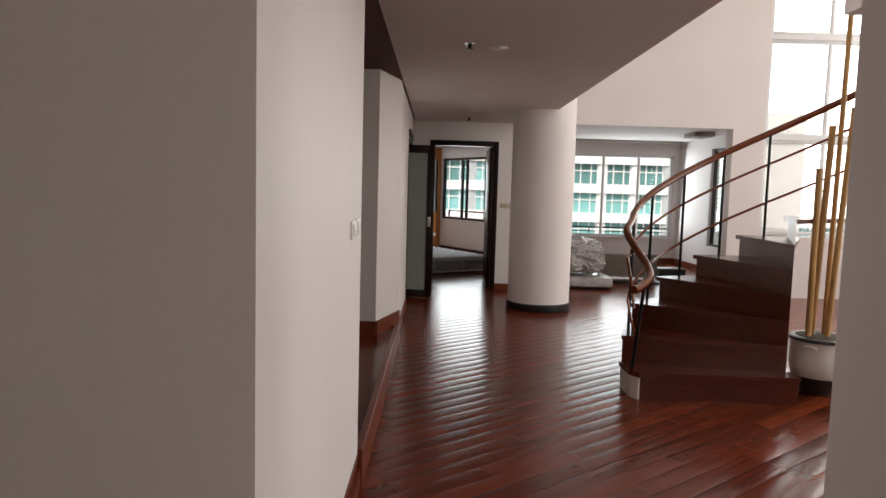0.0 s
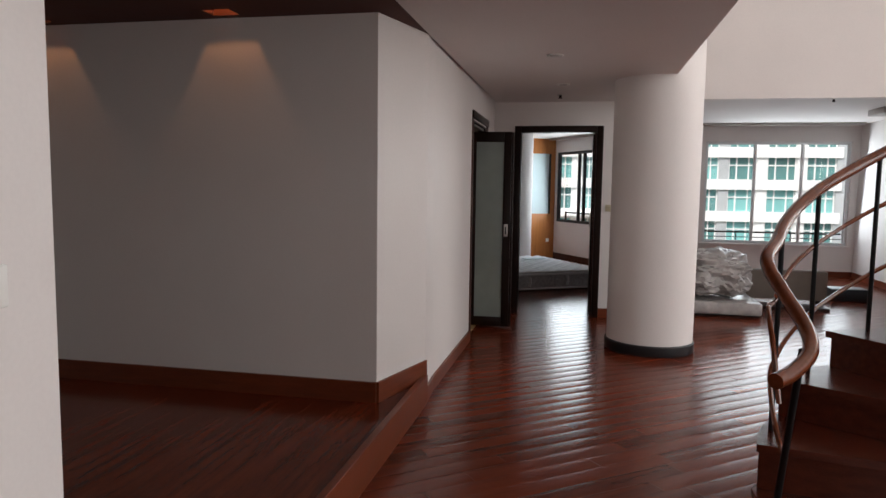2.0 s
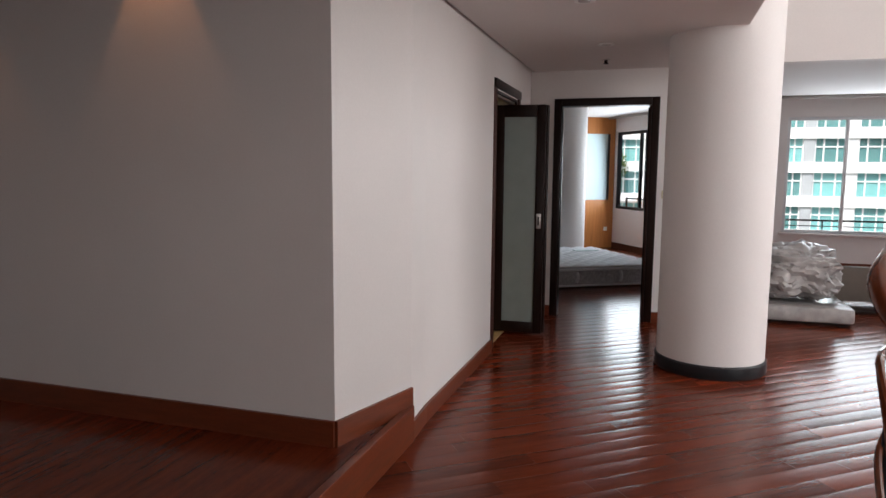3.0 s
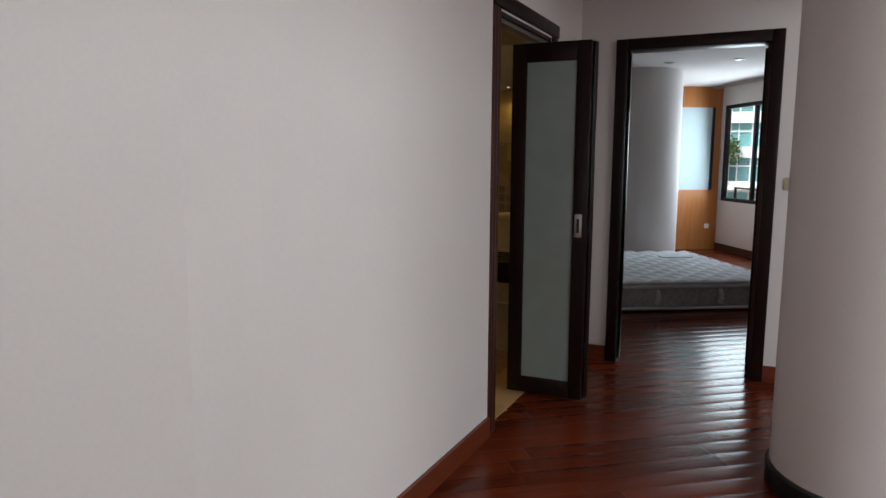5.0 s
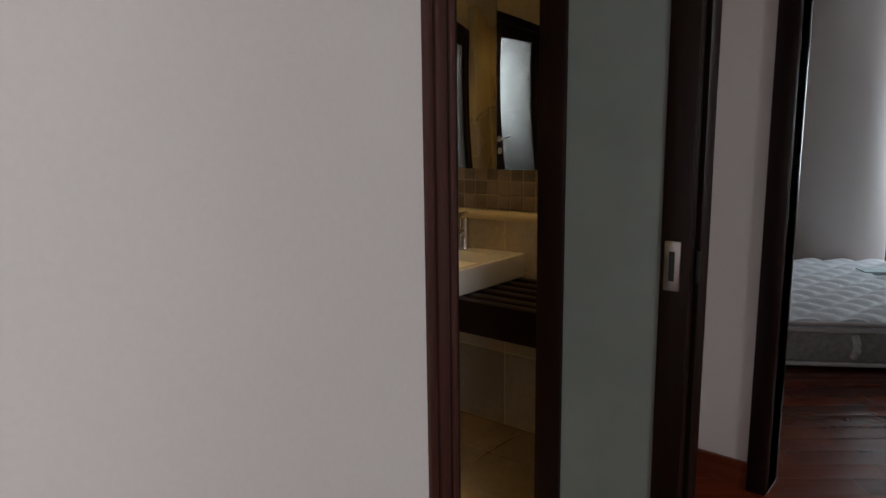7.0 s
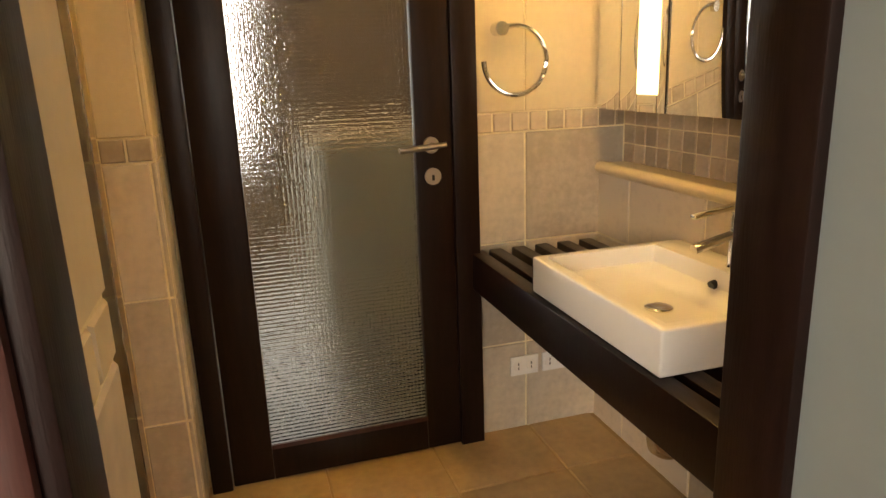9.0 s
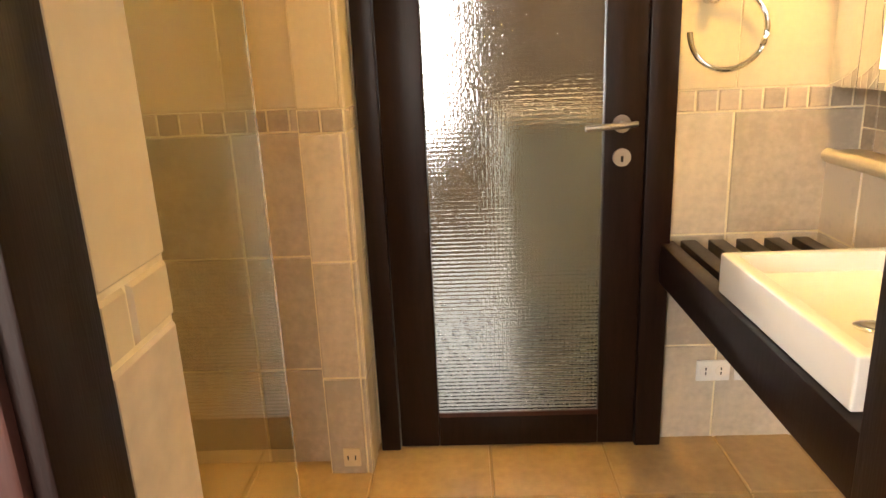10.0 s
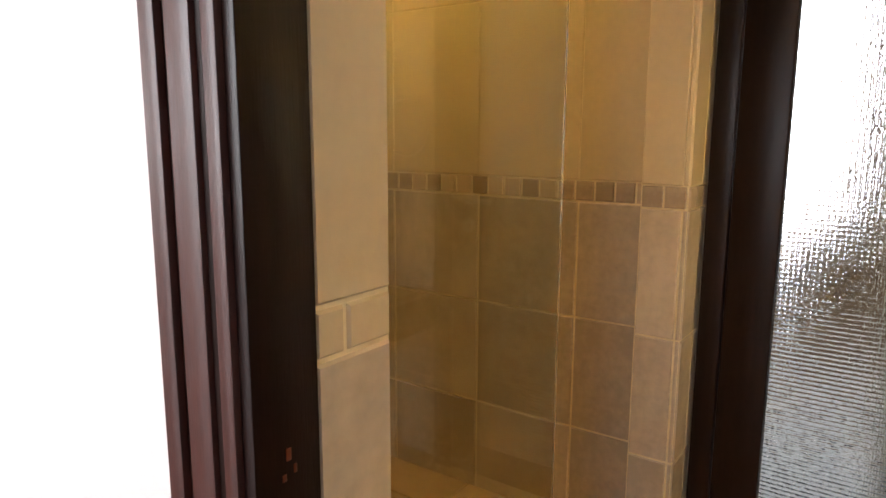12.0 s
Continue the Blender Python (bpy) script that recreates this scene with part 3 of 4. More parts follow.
# Cream grout patch with two dark chips, built as a slotted plate.
plate = thing("cream_patch", (-1.953, 7.722, 0.07), "small cream patch with two dark marks at the tiled pilaster foot", "cover plate")
B("plate", (-1.956, 7.695, 0.035, -1.947, 7.75, 0.10), CREAM, plate, bevel=0.003)
for dy in (-0.012, 0.012):
    B("slot", (-1.9475, 7.722 + dy - 0.002, 0.06, -1.9455, 7.722 + dy + 0.002, 0.076), BLACK, plate)

# ---- stair ----
C = Vector((2.45, 4.38, 0))
RO, ANG = 1.12, [183, 167, 145, 123, 103, 84, 65, 46, 27, 8, -11, -30, -49, -68]
ZT = [0.19, 0.385] + [0.385 + 0.1765 * i for i in range(1, 13)]


def arc_pt(a, r=RO):
    return (C.x + r * math.cos(radians(a)), C.y + r * math.sin(radians(a)))


stair = thing("spiral_stair", (2.45, 4.38, 0), "dark red wooden winding staircase with open white ends", "staircase")
for i in range(7):
    a0, a1, z = ANG[i], ANG[i + 1], ZT[i]
    if i == 0:
        poly = [(2.5, 4.27), (2.5, 4.42), (1.40, 4.70), (1.345, 4.62), (1.345, 4.36), (1.40, 4.29)]
        rp = [(2.5, 4.29), (2.5, 4.32), (1.40, 4.335), (1.41, 4.31)]
    else:
        mid = [a0 + (a1 - a0) * k / 4 for k in range(-1, 6)]
        poly = [arc_pt(a0 + 2, 0.0), arc_pt(a0 + 1.6, RO)] + [arc_pt(a, RO) for a in mid[1:]] + [arc_pt(a1 - 3, 0.03)]
        n0, n1 = arc_pt(a0, 0.0), arc_pt(a0, RO - 0.01)
        q0, q1 = arc_pt(a0 - 1.4, 0.02), arc_pt(a0 - 1.4, RO - 0.01)
        rp = [n0, n1, q1, q0]
    P("tread", lambda bm: prism(bm, poly, z - 0.032, z), STEP, stair)
    P("riser", lambda bm: prism(bm, rp, (ZT[i - 1] if i else 0), z - 0.032), STEP if i != 6 else POT, stair, "" if i != 6 else "white painted riser")
P("side_block", lambda bm: prism(bm, [(1.36, 4.37), (1.40, 4.31), (1.42, 4.31), (1.42, 4.66), (1.36, 4.62)], 0, 0.158), WALL, stair, "white painted step side")


def tread_z(a):
    for i in range(len(ANG) - 1):
        if ANG[i] >= a >= ANG[i + 1]:
            k = (ANG[i] - a) / (ANG[i] - ANG[i + 1])
            return ZT[i] + (ZT[i + 1] - ZT[i]) * (k - 0.5)
    return ZT[-1]


arc_angles = [160 - 6 * k for k in range(23)]
main = [(*arc_pt(a, RO - 0.03), tread_z(a) + 0.86) for a in arc_angles]
P("handrail", lambda bm: tube(bm, smooth_path([(1.255, 4.04, 0.80), (1.335, 4.13, 0.815), (1.42, 4.25, 0.86), (1.43, 4.36, 0.93), (1.385, 4.47, 1.03), (1.345, 4.58, 1.14)] + main, 5), 0.027, 14), RAIL, stair, "polished S-curved wooden handrail", smooth=True)
for dz in (0.26, 0.58):
    pts = [(x, y, z - dz) for x, y, z in main]
    pre = [(1.37, 4.40, 0.52 if dz > 0.4 else 0.62), (1.36, 4.48, 0.62 if dz > 0.4 else 0.82), (1.36, 4.58, 0.70 if dz > 0.4 else 0.95)] if dz < 0.4 else [(1.40, 4.42, 0.42), (1.385, 4.5, 0.52)]
    P("rod", lambda bm: tube(bm, smooth_path(pre + pts, 3), 0.0105, 8), RAIL, stair, smooth=True)
for a in (157, 134, 113, 93.5, 74.5):
    x, y = arc_pt(a, RO - 0.04)
    zt = max(z for z, b in zip(ZT, ANG) if b >= a)
    P("post", lambda bm: cyl(bm, (x, y, zt), (x, y, tread_z(a) + 0.845), 0.011, n=12), IRON, stair, "black iron post", smooth=True)
P("post", lambda bm: cyl(bm, (1.385, 4.42, 0.19), (1.40, 4.27, 0.86), 0.013, n=12), IRON, stair, "black iron post", smooth=True)

S("landing", [(2.62, 2.9, 2.62, 4.2, 4.3, 2.86)], CEIL, "white upper landing slab of the stair")

# bamboo pot
pot = thing("bamboo_pot", (2.80, 4.60, 0), "white glazed pot with dark foot holding dry bamboo canes", "plant pot")
P("body", lambda bm: lathe(bm, [(0.13, 0.09), (0.175, 0.13), (0.195, 0.20), (0.198, 0.30), (0.192, 0.36), (0.198, 0.385), (0.2, 0.395)], (2.80, 4.60, 0), 48), POT, pot, smooth=True)
P("foot", lambda bm: lathe(bm, [(0.105, 0), (0.12, 0.02), (0.16, 0.085), (0.181, 0.13), (0.172, 0.135)], (2.80, 4.60, 0), 48), POTD, pot, smooth=True)
P("rim", lambda bm: lathe(bm, [(0.198, 0.39), (0.212, 0.398), (0.212, 0.412), (0.198, 0.42), (0.18, 0.42)], (2.80, 4.60, 0), 48), POTD, pot, smooth=True)
P("soil", lambda bm: lathe(bm, [(0.18, 0.40), (0.16, 0.424), (0.05, 0.43)], (2.80, 4.60, 0), 32), SOIL, pot, smooth=True)
P("lug", lambda bm: tube(bm, smooth_path([(2.63, 4.49, 0.355), (2.655, 4.46, 0.36), (2.69, 4.435, 0.352)]), 0.013), POT, pot, smooth=True)


def cane(bm, x, y, dx, dy, top, r):
    z, n = 0.42, 0
    prof = []
    k = 0
    pts = []
    while z < top:
        seg = 0.17 + 0.05 * ((k * 7) % 3)
        z2 = min(top, z + seg)
        f0, f1 = (z - 0.42), (z2 - 0.42)
        a, b = (x + dx * f0, y + dy * f0, z), (x + dx * f1, y + dy * f1, z2)
        cyl(bm, a, b, r, r * 0.98, 14)
        cyl(bm, (b[0], b[1], b[2] - 0.006), (b[0], b[1], b[2] + 0.006), r * 1.14, n=14)
        z, k = z2, k + 1


for x, y, dx, dy, top, r in ((2.69, 4.56, 0.005, 0.02, 1.62, 0.022), (2.745, 4.62, 0.035, 0.01, 1.93, 0.023), (2.82, 4.55, 0.045, 0.0, 2.05, 0.021), (2.85, 4.64, 0.02, 0.02, 2.75, 0.018)):
    P("cane", lambda bm: cane(bm, x, y, dx, dy, top, r), BAMBOO, pot, smooth=True)


# ---- living room beyond the wide opening ----
S("wall_living_back", [(1.3, 14.0, 0, 2.66, 14.15, 2.6), (4.93, 14.0, 0, 5.2, 14.15, 2.6), (2.66, 14.0, 0, 4.93, 14.15, 0.53), (2.66, 14.0, 2.25, 4.93, 14.15, 2.6)], WALL, "white wall with sliding window")
S("wall_living_right", [(5.05, 12.35, 0, 5.2, 14.0, 2.6), (5.05, 9.55, 0, 5.2, 11.75, 2.6), (5.05, 11.75, 0, 5.2, 12.35, 0.5), (5.05, 11.75, 2.3, 5.2, 12.35, 2.6), (4.55, 9.43, 0, 5.2, 9.55, 2.6)], WALL, "white side wall with narrow window")
S("wall_living_left", [(1.35, 9.43, 0, 1.5, 14.0, 2.6)], WALL, "white wall between bedroom and living room")
S("ceiling_living", [(1.35, 9.43, 2.52, 5.2, 14.1, 2.62)], CEIL, "white living room ceiling")
S("baseboard_living", [(1.5, 13.984, 0, 5.05, 14.0, 0.1), (5.034, 9.55, 0, 5.05, 13.98, 0.1)], BASE, "stained reddish wood baseboard")


def window(name, x0, x1, z0, z1, y, splits, frame_mat, label, fw=0.045, depth=0.06, m=None):
    w = thing(name, ((x0 + x1) / 2, y, z0), label, "window", kind="structure")
    off = w.location.copy()
    if m is not None:
        w.location = (0, 0, 0)
        bpy.context.view_layer.update()
    for n, d in (("window_frame", (x0, y, z0, x0 + fw, y + depth, z1)), ("window_frame", (x1 - fw, y, z0, x1, y + depth, z1)), ("window_frame", (x0 + fw, y, z1 - fw, x1 - fw, y + depth, z1)), ("window_frame", (x0 + fw, y, z0, x1 - fw, y + depth, z0 + fw))):
        B(n, d, frame_mat, w, bevel=0.003, m=m)
    xs = [x0 + fw, *splits, x1 - fw]
    for s in splits:
        B("mullion", (s - fw / 2, y + 0.008, z0 + fw, s + fw / 2, y + depth - 0.008, z1 - fw), frame_mat, w, bevel=0.003, m=m)
    for a, b in zip(xs, xs[1:]):
        p = B("pane", (a, y + depth / 2 - 0.003, z0 + fw, b, y + depth / 2 + 0.003, z1 - fw), CLEAR, w, m=m)
        p.visible_shadow = False
    return w


window("window_1", 2.66, 4.93, 0.53, 2.25, 14.03, (3.46, 4.2), ALU, "white aluminium sliding window")
tagged(B("window_sill", (2.62, 13.95, 0.50, 4.97, 14.03, 0.53), WALL, bevel=0.004), "white window sill", "sill", kind="structure")
w2 = window("window_2", -0.3, 0.3, 0.5, 2.3, 0, (), BLACK, "narrow dark framed side window", m=pose(5.1, 12.05, 0, 0, 0, -90))
for nm, z0, z1, sp in (("window_3", 0.9, 2.24, (5.42, 6.5)), ("window_4", 2.28, 3.62, (5.42, 6.5)), ("window_5", 3.68, 5.58, (5.42, 6.5))):
    window(nm, 4.55, 7.5, z0, z1, 9.34, sp, ALU, "tall white framed double-height window", 0.05)
S("wall_tall_rails", [(4.55, 9.32, 2.24, 7.5, 9.42, 2.28), (4.55, 9.32, 3.62, 7.5, 9.42, 3.68)], ALU, "white transom of the tall window")
bar = thing("balcony_rail", (3.8, 14.5, 0), "dark metal safety rail outside the window", "railing")
B("top_bar", (2.4, 14.48, 0.68, 5.2, 14.51, 0.71), IRON, bar)
B("low_bar", (2.4, 14.48, 0.60, 5.2, 14.5, 0.615), IRON, bar)
for x in (2.41, 3.3, 4.2, 5.17):
    B("post", (x, 14.485, -0.2, x + 0.02, 14.505, 0.68), IRON, bar)
S("ledge_outside", [(1.3, 14.15, -0.3, 5.3, 14.6, -0.2)], CONC, "concrete ledge outside the window")
ct = thing("curtain_track", (3.7, 13.6, 2.5), "grey double curtain track under ceiling", "curtain track")
for dy in (0, 0.07):
    B("rail", (1.6, 13.55 + dy, 2.482, 4.95, 13.575 + dy, 2.52), TRACK, ct, bevel=0.003)
acu = thing("air_grille", (4.6, 12.6, 2.42), "grey air outlet box at ceiling", "air vent")
B("body", (4.35, 11.4, 2.44, 4.7, 11.9, 2.518), TRACK, acu, bevel=0.006)


def wrapped(bm, cx, cy, cz, sx, sy, sz, seed, rough):
    bmesh.ops.create_icosphere(bm, subdivisions=5, radius=1)
    for v in bm.verts:
        d = v.co.normalized()
        f = 1 + rough * (noise.fractal(d * 1.6 + Vector((seed, 0, 0)), 0.8, 2.0, 5) * 0.8)
        c = 1 - abs(noise.noise(d * 5.5 + Vector((0, seed, 0)))) * 0.16
        q = Vector((math.copysign(abs(d.x) ** 0.9, d.x), math.copysign(abs(d.y) ** 0.9, d.y), math.copysign(abs(d.z) ** 0.85, d.z)))
        v.co = Vector((cx + q.x * sx * f * c, cy + q.y * sy * f * c, max(cz + q.z * sz * f * c, cz - sz * 0.98)))


def flat_wrap(bm):
    box(bm, 1.75, 9.66, 0.03, 2.62, 11.0, 0.175, 0.03)
    bmesh.ops.subdivide_edges(bm, edges=[e for e in bm.edges if e.calc_length() > 0.1], cuts=14, use_grid_fill=True)
    for v in bm.verts:
        n = noise.noise(v.co * 9) * 0.012 + noise.noise(v.co * 23) * 0.006
        v.co += Vector((n, n, n if v.co.z > 0.05 else 0))


mw = thing("wrapped_mattress", (2.2, 10.5, 0), "folded mattress wrapped in clear plastic on floor", "mattress")
P("cushion", flat_wrap, PLASTIC, mw, smooth=True)
B("base_board", (1.78, 9.72, 0.0, 2.6, 10.95, 0.035), DARK, mw)
tagged(P("wrapped_duvet", lambda bm: wrapped(bm, 2.13, 10.2, 0.445, 0.48, 0.48, 0.275, 3.1, 0.3), PLASTIC, smooth=True), "crumpled bundle wrapped in clear plastic sheet", "bundle")
pb = thing("low_bench", (3.1, 10.7, 0), "low taupe upholstered headboard lying on dark frame", "bench")
B("panel", (2.66, 10.75, 0.07, 3.62, 10.86, 0.44), TAUPE, pb, bevel=0.02)
B("frame", (2.62, 10.4, 0.0, 3.55, 10.75, 0.035), DARK, pb, bevel=0.004)
B("foot", (2.70, 10.78, 0.0, 2.78, 10.84, 0.07), DARK, pb)
B("foot", (3.5, 10.78, 0.0, 3.58, 10.84, 0.07), DARK, pb)
bx = tagged(B("dark_box", (3.85, 11.3, 0, 4.3, 11.6, 0.16), BLACK, bevel=0.01), "small dark box on the living room floor", "box")

# ---- bedroom ----
K = Vector((0.05, 15.9, 0))
RZ = 33.0
MB = pose(K.x, K.y, 0, 0, 0, RZ)


def SB(name, dims_list, material, label):
    def mk(bm):
        for d in dims_list:
            box(bm, *d, m=MB)
    return tagged(P(name, mk, material), label, name.split("_")[0], kind="structure")


SB("wall_bedroom_panel", [(-4.5, 0.0, 0, 0.1, 0.12, 2.5)], WALL, "bedroom end wall behind wood panelling")
SB("wall_bedroom_window", [(0.0, -2.5, 0, 0.12, 0.0, 0.74), (0.0, -2.5, 2.15, 0.12, 0.0, 2.5), (0.0, -2.5, 0.74, 0.12, -2.3, 2.15), (0.0, -0.06, 0.74, 0.12, 0.0, 2.15)], WALL, "white bedroom wall below the window")
S("wall_bedroom_side", [(-3.5, 9.43, 0, -3.4, 16.4, 2.5), (-3.4, 9.315, 0, -0.37, 9.43, 2.5)], WALL, "plain white bedroom wall")
tagged(P("ceiling_bedroom", lambda bm: prism(bm, [(-3.5, 9.43), (1.4, 9.43), (1.4, 14.2), (0.15, 16.2), (-3.5, 14.2)], 2.42, 2.5), CEIL), "white bedroom ceiling", "ceiling", kind="structure")
SB("baseboard_bedroom", [(-0.018, -2.45, 0, 0, 0, 0.1)], TRIM, "dark wood baseboard under the window")
wp = thing("wood_panel", K, "orange-brown wooden partition with frosted glass light", "partition")
wp.location = (0, 0, 0)
bpy.context.view_layer.update()
for d in ((-3.4, -0.04, 0, -0.015, 0.0, 0.90), (-3.4, -0.04, 2.12, -0.015, 0.0, 2.42), (-0.12, -0.04, 0.90, -0.015, 0.0, 2.12), (-3.4, -0.04, 0.90, -1.4, 0, 2.12)):
    B("board", d, ORANGE, wp, m=MB)
B("glass_frame", (-0.16, -0.045, 0.90, -0.12, -0.012, 2.12), BLACK, wp, m=MB)
B("pane", (-1.4, -0.03, 0.90, -0.16, -0.015, 2.12), FROSTW, wp, "pale frosted glass", m=MB)
B("socket", (-0.2, -0.046, 0.32, -0.13, -0.04, 0.39), WHITE, wp, m=MB)
wb = window("window_6", 0.06, 2.3, 0.74, 2.15, 0.0, (0.82, 1.0, 1.7), BLACK, "black framed bedroom window", 0.05, 0.07, m=MB @ pose(0.03, 0, 0, 0, 0, -90))
br = thing("bedroom_rail", (0, 0, 0), "dark metal rail outside bedroom window", "railing")
B("top_bar", (0.45, -3.2, 0.90, 0.48, 0.3, 0.93), IRON, br, m=MB)
B("post", (0.45, -3.2, 0.0, 0.48, -3.17, 0.90), IRON, br, m=MB)
B("post", (0.45, 0.27, 0.0, 0.48, 0.3, 0.90), IRON, br, m=MB)
B("bracket", (0.1, 0.27, 0.2, 0.45, 0.3, 0.23), IRON, br, m=MB)
bt = thing("bedroom_track", (0, 0, 0), "grey curtain track at the bedroom ceiling", "curtain track")
for dx in (0, 0.06):
    B("rail", (-0.15 - dx, -2.4, 2.385, -0.125 - dx, -0.1, 2.42), TRACK, bt, m=MB)
bc = thing("bedroom_column", (-0.66, 13.6, 0), "round white column beside the mattress", "column", kind="structure")
P("shaft", lambda bm: cyl(bm, (-0.66, 13.6, 0), (-0.66, 13.6, 2.42), 0.42, n=64), WALL, bc, smooth=True)

MM = pose(-0.36, 10.79, 0, 0, 0, 32)
bed = thing("mattress", (0, 0, 0), "grey quilted mattress lying directly on wooden floor", "mattress")
B("core", (-0.25, 0.02, 0.03, 1.56, 1.97, 0.225), MSIDE, bed, "grey quilted side border", 0.03, MM)


def quilt(bm):
    nx, ny = 72, 78
    v = [[None] * (ny + 1) for _ in range(nx + 1)]
    for i in range(nx + 1):
        for j in range(ny + 1):
            x, y = -0.25 + 1.81 * i / nx, 1.95 * j / ny
            a, b = (x + y) / 0.24, (x - y) / 0.24
            h = (abs(math.sin(math.pi * a)) * abs(math.sin(math.pi * b))) ** 0.5
            e = min(x + 0.25, 1.56 - x, y, 1.95 - y)
            z = 0.258 + 0.030 * h + 0.004 * noise.noise(Vector((x * 14, y * 14, 0))) - 0.03 * max(0, 1 - e / 0.04) ** 2
            v[i][j] = bm.verts.new(MM @ Vector((x, y + 0.01, z)))
    for i in range(nx):
        for j in range(ny):
            bm.faces.new((v[i][j], v[i + 1][j], v[i + 1][j + 1], v[i][j + 1]))
    box(bm, -0.24, 0.02, 0.23, 1.55, 1.95, 0.245, m=MM)


P("quilted_top", quilt, MATT, bed, "pale grey diamond-quilted top", smooth=True)
for z in (0.028, 0.222, 0.258):
    P("piping", lambda bm: tube(bm, [MM @ Vector(p) for p in ((-0.25, 0.012, z), (0.3, 0.012, z), (1.0, 0.012, z), (1.56, 0.012, z), (1.57, 0.3, z), (1.57, 1.95, z))], 0.013, 8), PIPING, bed, smooth=True)
for hx in (0.36, 0.95):
    P("handle", lambda bm: tube(bm, [MM @ Vector((hx, -0.002, 0.075)), MM @ Vector((hx + 0.006, -0.022, 0.12)), MM @ Vector((hx + 0.004, -0.02, 0.16)), MM @ Vector((hx, -0.002, 0.2))], 0.02, 8), PIPING, bed, "fabric carry handle", smooth=True)
tagged(B("mattress_label", (1.0, 1.35, 0.283, 1.35, 1.5, 0.29), FROSTW, m=MM), "pale blue label sewn on mattress", "label")


# ---- ceiling fixtures and switches ----
def downlight(x, y, z, lit=False, group="corridor downlights"):
    d = thing("downlight", (x, y, z), "recessed ceiling downlight with steel ring", "ceiling light", group)
    P("ring", lambda bm: lathe(bm, [(0.06, z - 0.003), (0.062, z - 0.008), (0.052, z - 0.012), (0.04, z - 0.004)], (x, y, 0), 32), WHITE if not lit else STEEL, d, smooth=True)
    P("bulb", lambda bm: lathe(bm, [(0.036, z - 0.005), (0.034, z - 0.013), (0.015, z - 0.016)], (x, y, 0), 24), BULB if lit else STEEL, d, smooth=True)


for x, y in ((0.4, 6.66), (0.37, 4.37), (0.42, 8.02)):
    downlight(x, y, CZ)
for x in (-1.38, -2.6):
    d = thing("recessed_downlight", (x, 5.24, 2.555), "small warm lamp in a square ceiling recess", "ceiling light", "hall downlights")
    B("holder", (x - 0.035, 5.205, 2.535, x + 0.035, 5.275, 2.559), STEEL, d, bevel=0.004)
    P("bulb", lambda bm: lathe(bm, [(0.03, 2.536), (0.028, 2.526), (0.012, 2.522)], (x, 5.24, 0), 24), BULB, d, smooth=True)
for x, y in ((-0.35, 11.94), (0.4, 12.87), (-0.315, 12.88)):
    downlight(x, y, 2.42, False, "bedroom downlights")
downlight(-1.48, 8.97, 2.4, True, "bathroom downlights")
# Out-of-view fitting added to go with the bathroom fill lamp.
downlight(-0.95, 8.3, 2.4, True, "bathroom downlights")
downlight(-1.5, 7.0, 2.4, True, "bathroom downlights")


def sprinkler(x, y, z):
    s = thing("sprinkler", (x, y, z), "small steel ceiling sprinkler head", "sprinkler", "ceiling sprinklers")
    P("rosette", lambda bm: cyl(bm, (x, y, z), (x, y, z - 0.006), 0.034, n=24), STEEL, s, smooth=True)
    P("stem", lambda bm: cyl(bm, (x, y, z - 0.004), (x, y, z - 0.032), 0.014, n=14), IRON, s, smooth=True)
    P("deflector", lambda bm: cyl(bm, (x, y, z - 0.032), (x, y, z - 0.037), 0.022, n=16), IRON, s, smooth=True)


for x, y, z in ((0.17, 4.27, CZ), (0.37, 8.74, CZ), (3.5, 10.6, 2.52), (0.1, 10.6, 2.42)):
    sprinkler(x, y, z)


def switch(m, material, label):
    s = thing("light_switch", (0, 0, 0), label, "switch", "light switches")
    B("plate", (-0.06, -0.009, -0.037, 0.06, 0.0, 0.037), material, s, bevel=0.003, m=m)
    for x0, x1 in ((-0.033, -0.0006), (0.0006, 0.033)):
        B("rocker", (x0, -0.0135, -0.021, x1, -0.008, 0.021), material, s, bevel=0.0015, m=m)
    B("rocker_gap", (-0.0345, -0.0105, -0.0225, 0.0345, -0.0085, 0.0225), BEIGE, s, m=m)


switch(pose(-0.355, 2.50, 1.23, 0, 0, 90), WHITE, "white rocker light switch on painted wall")
switch(pose(-0.355, 2.64, 1.235, 0, 0, 90), WHITE, "white rocker light switch on painted wall")
switch(pose(0.93, 9.315, 1.21, 0, 0, 0), BEIGE, "beige light switch beside bedroom door")
switch(pose(1.06, 9.315, 1.21, 0, 0, 0), BEIGE, "beige light switch beside bedroom door")

# ---- outside ----
tagged(P("ground", lambda bm: box(bm, -1500, -1500, -61, 1500, 3000, -60), GROUND), "hazy city ground far below", "ground", kind="structure")


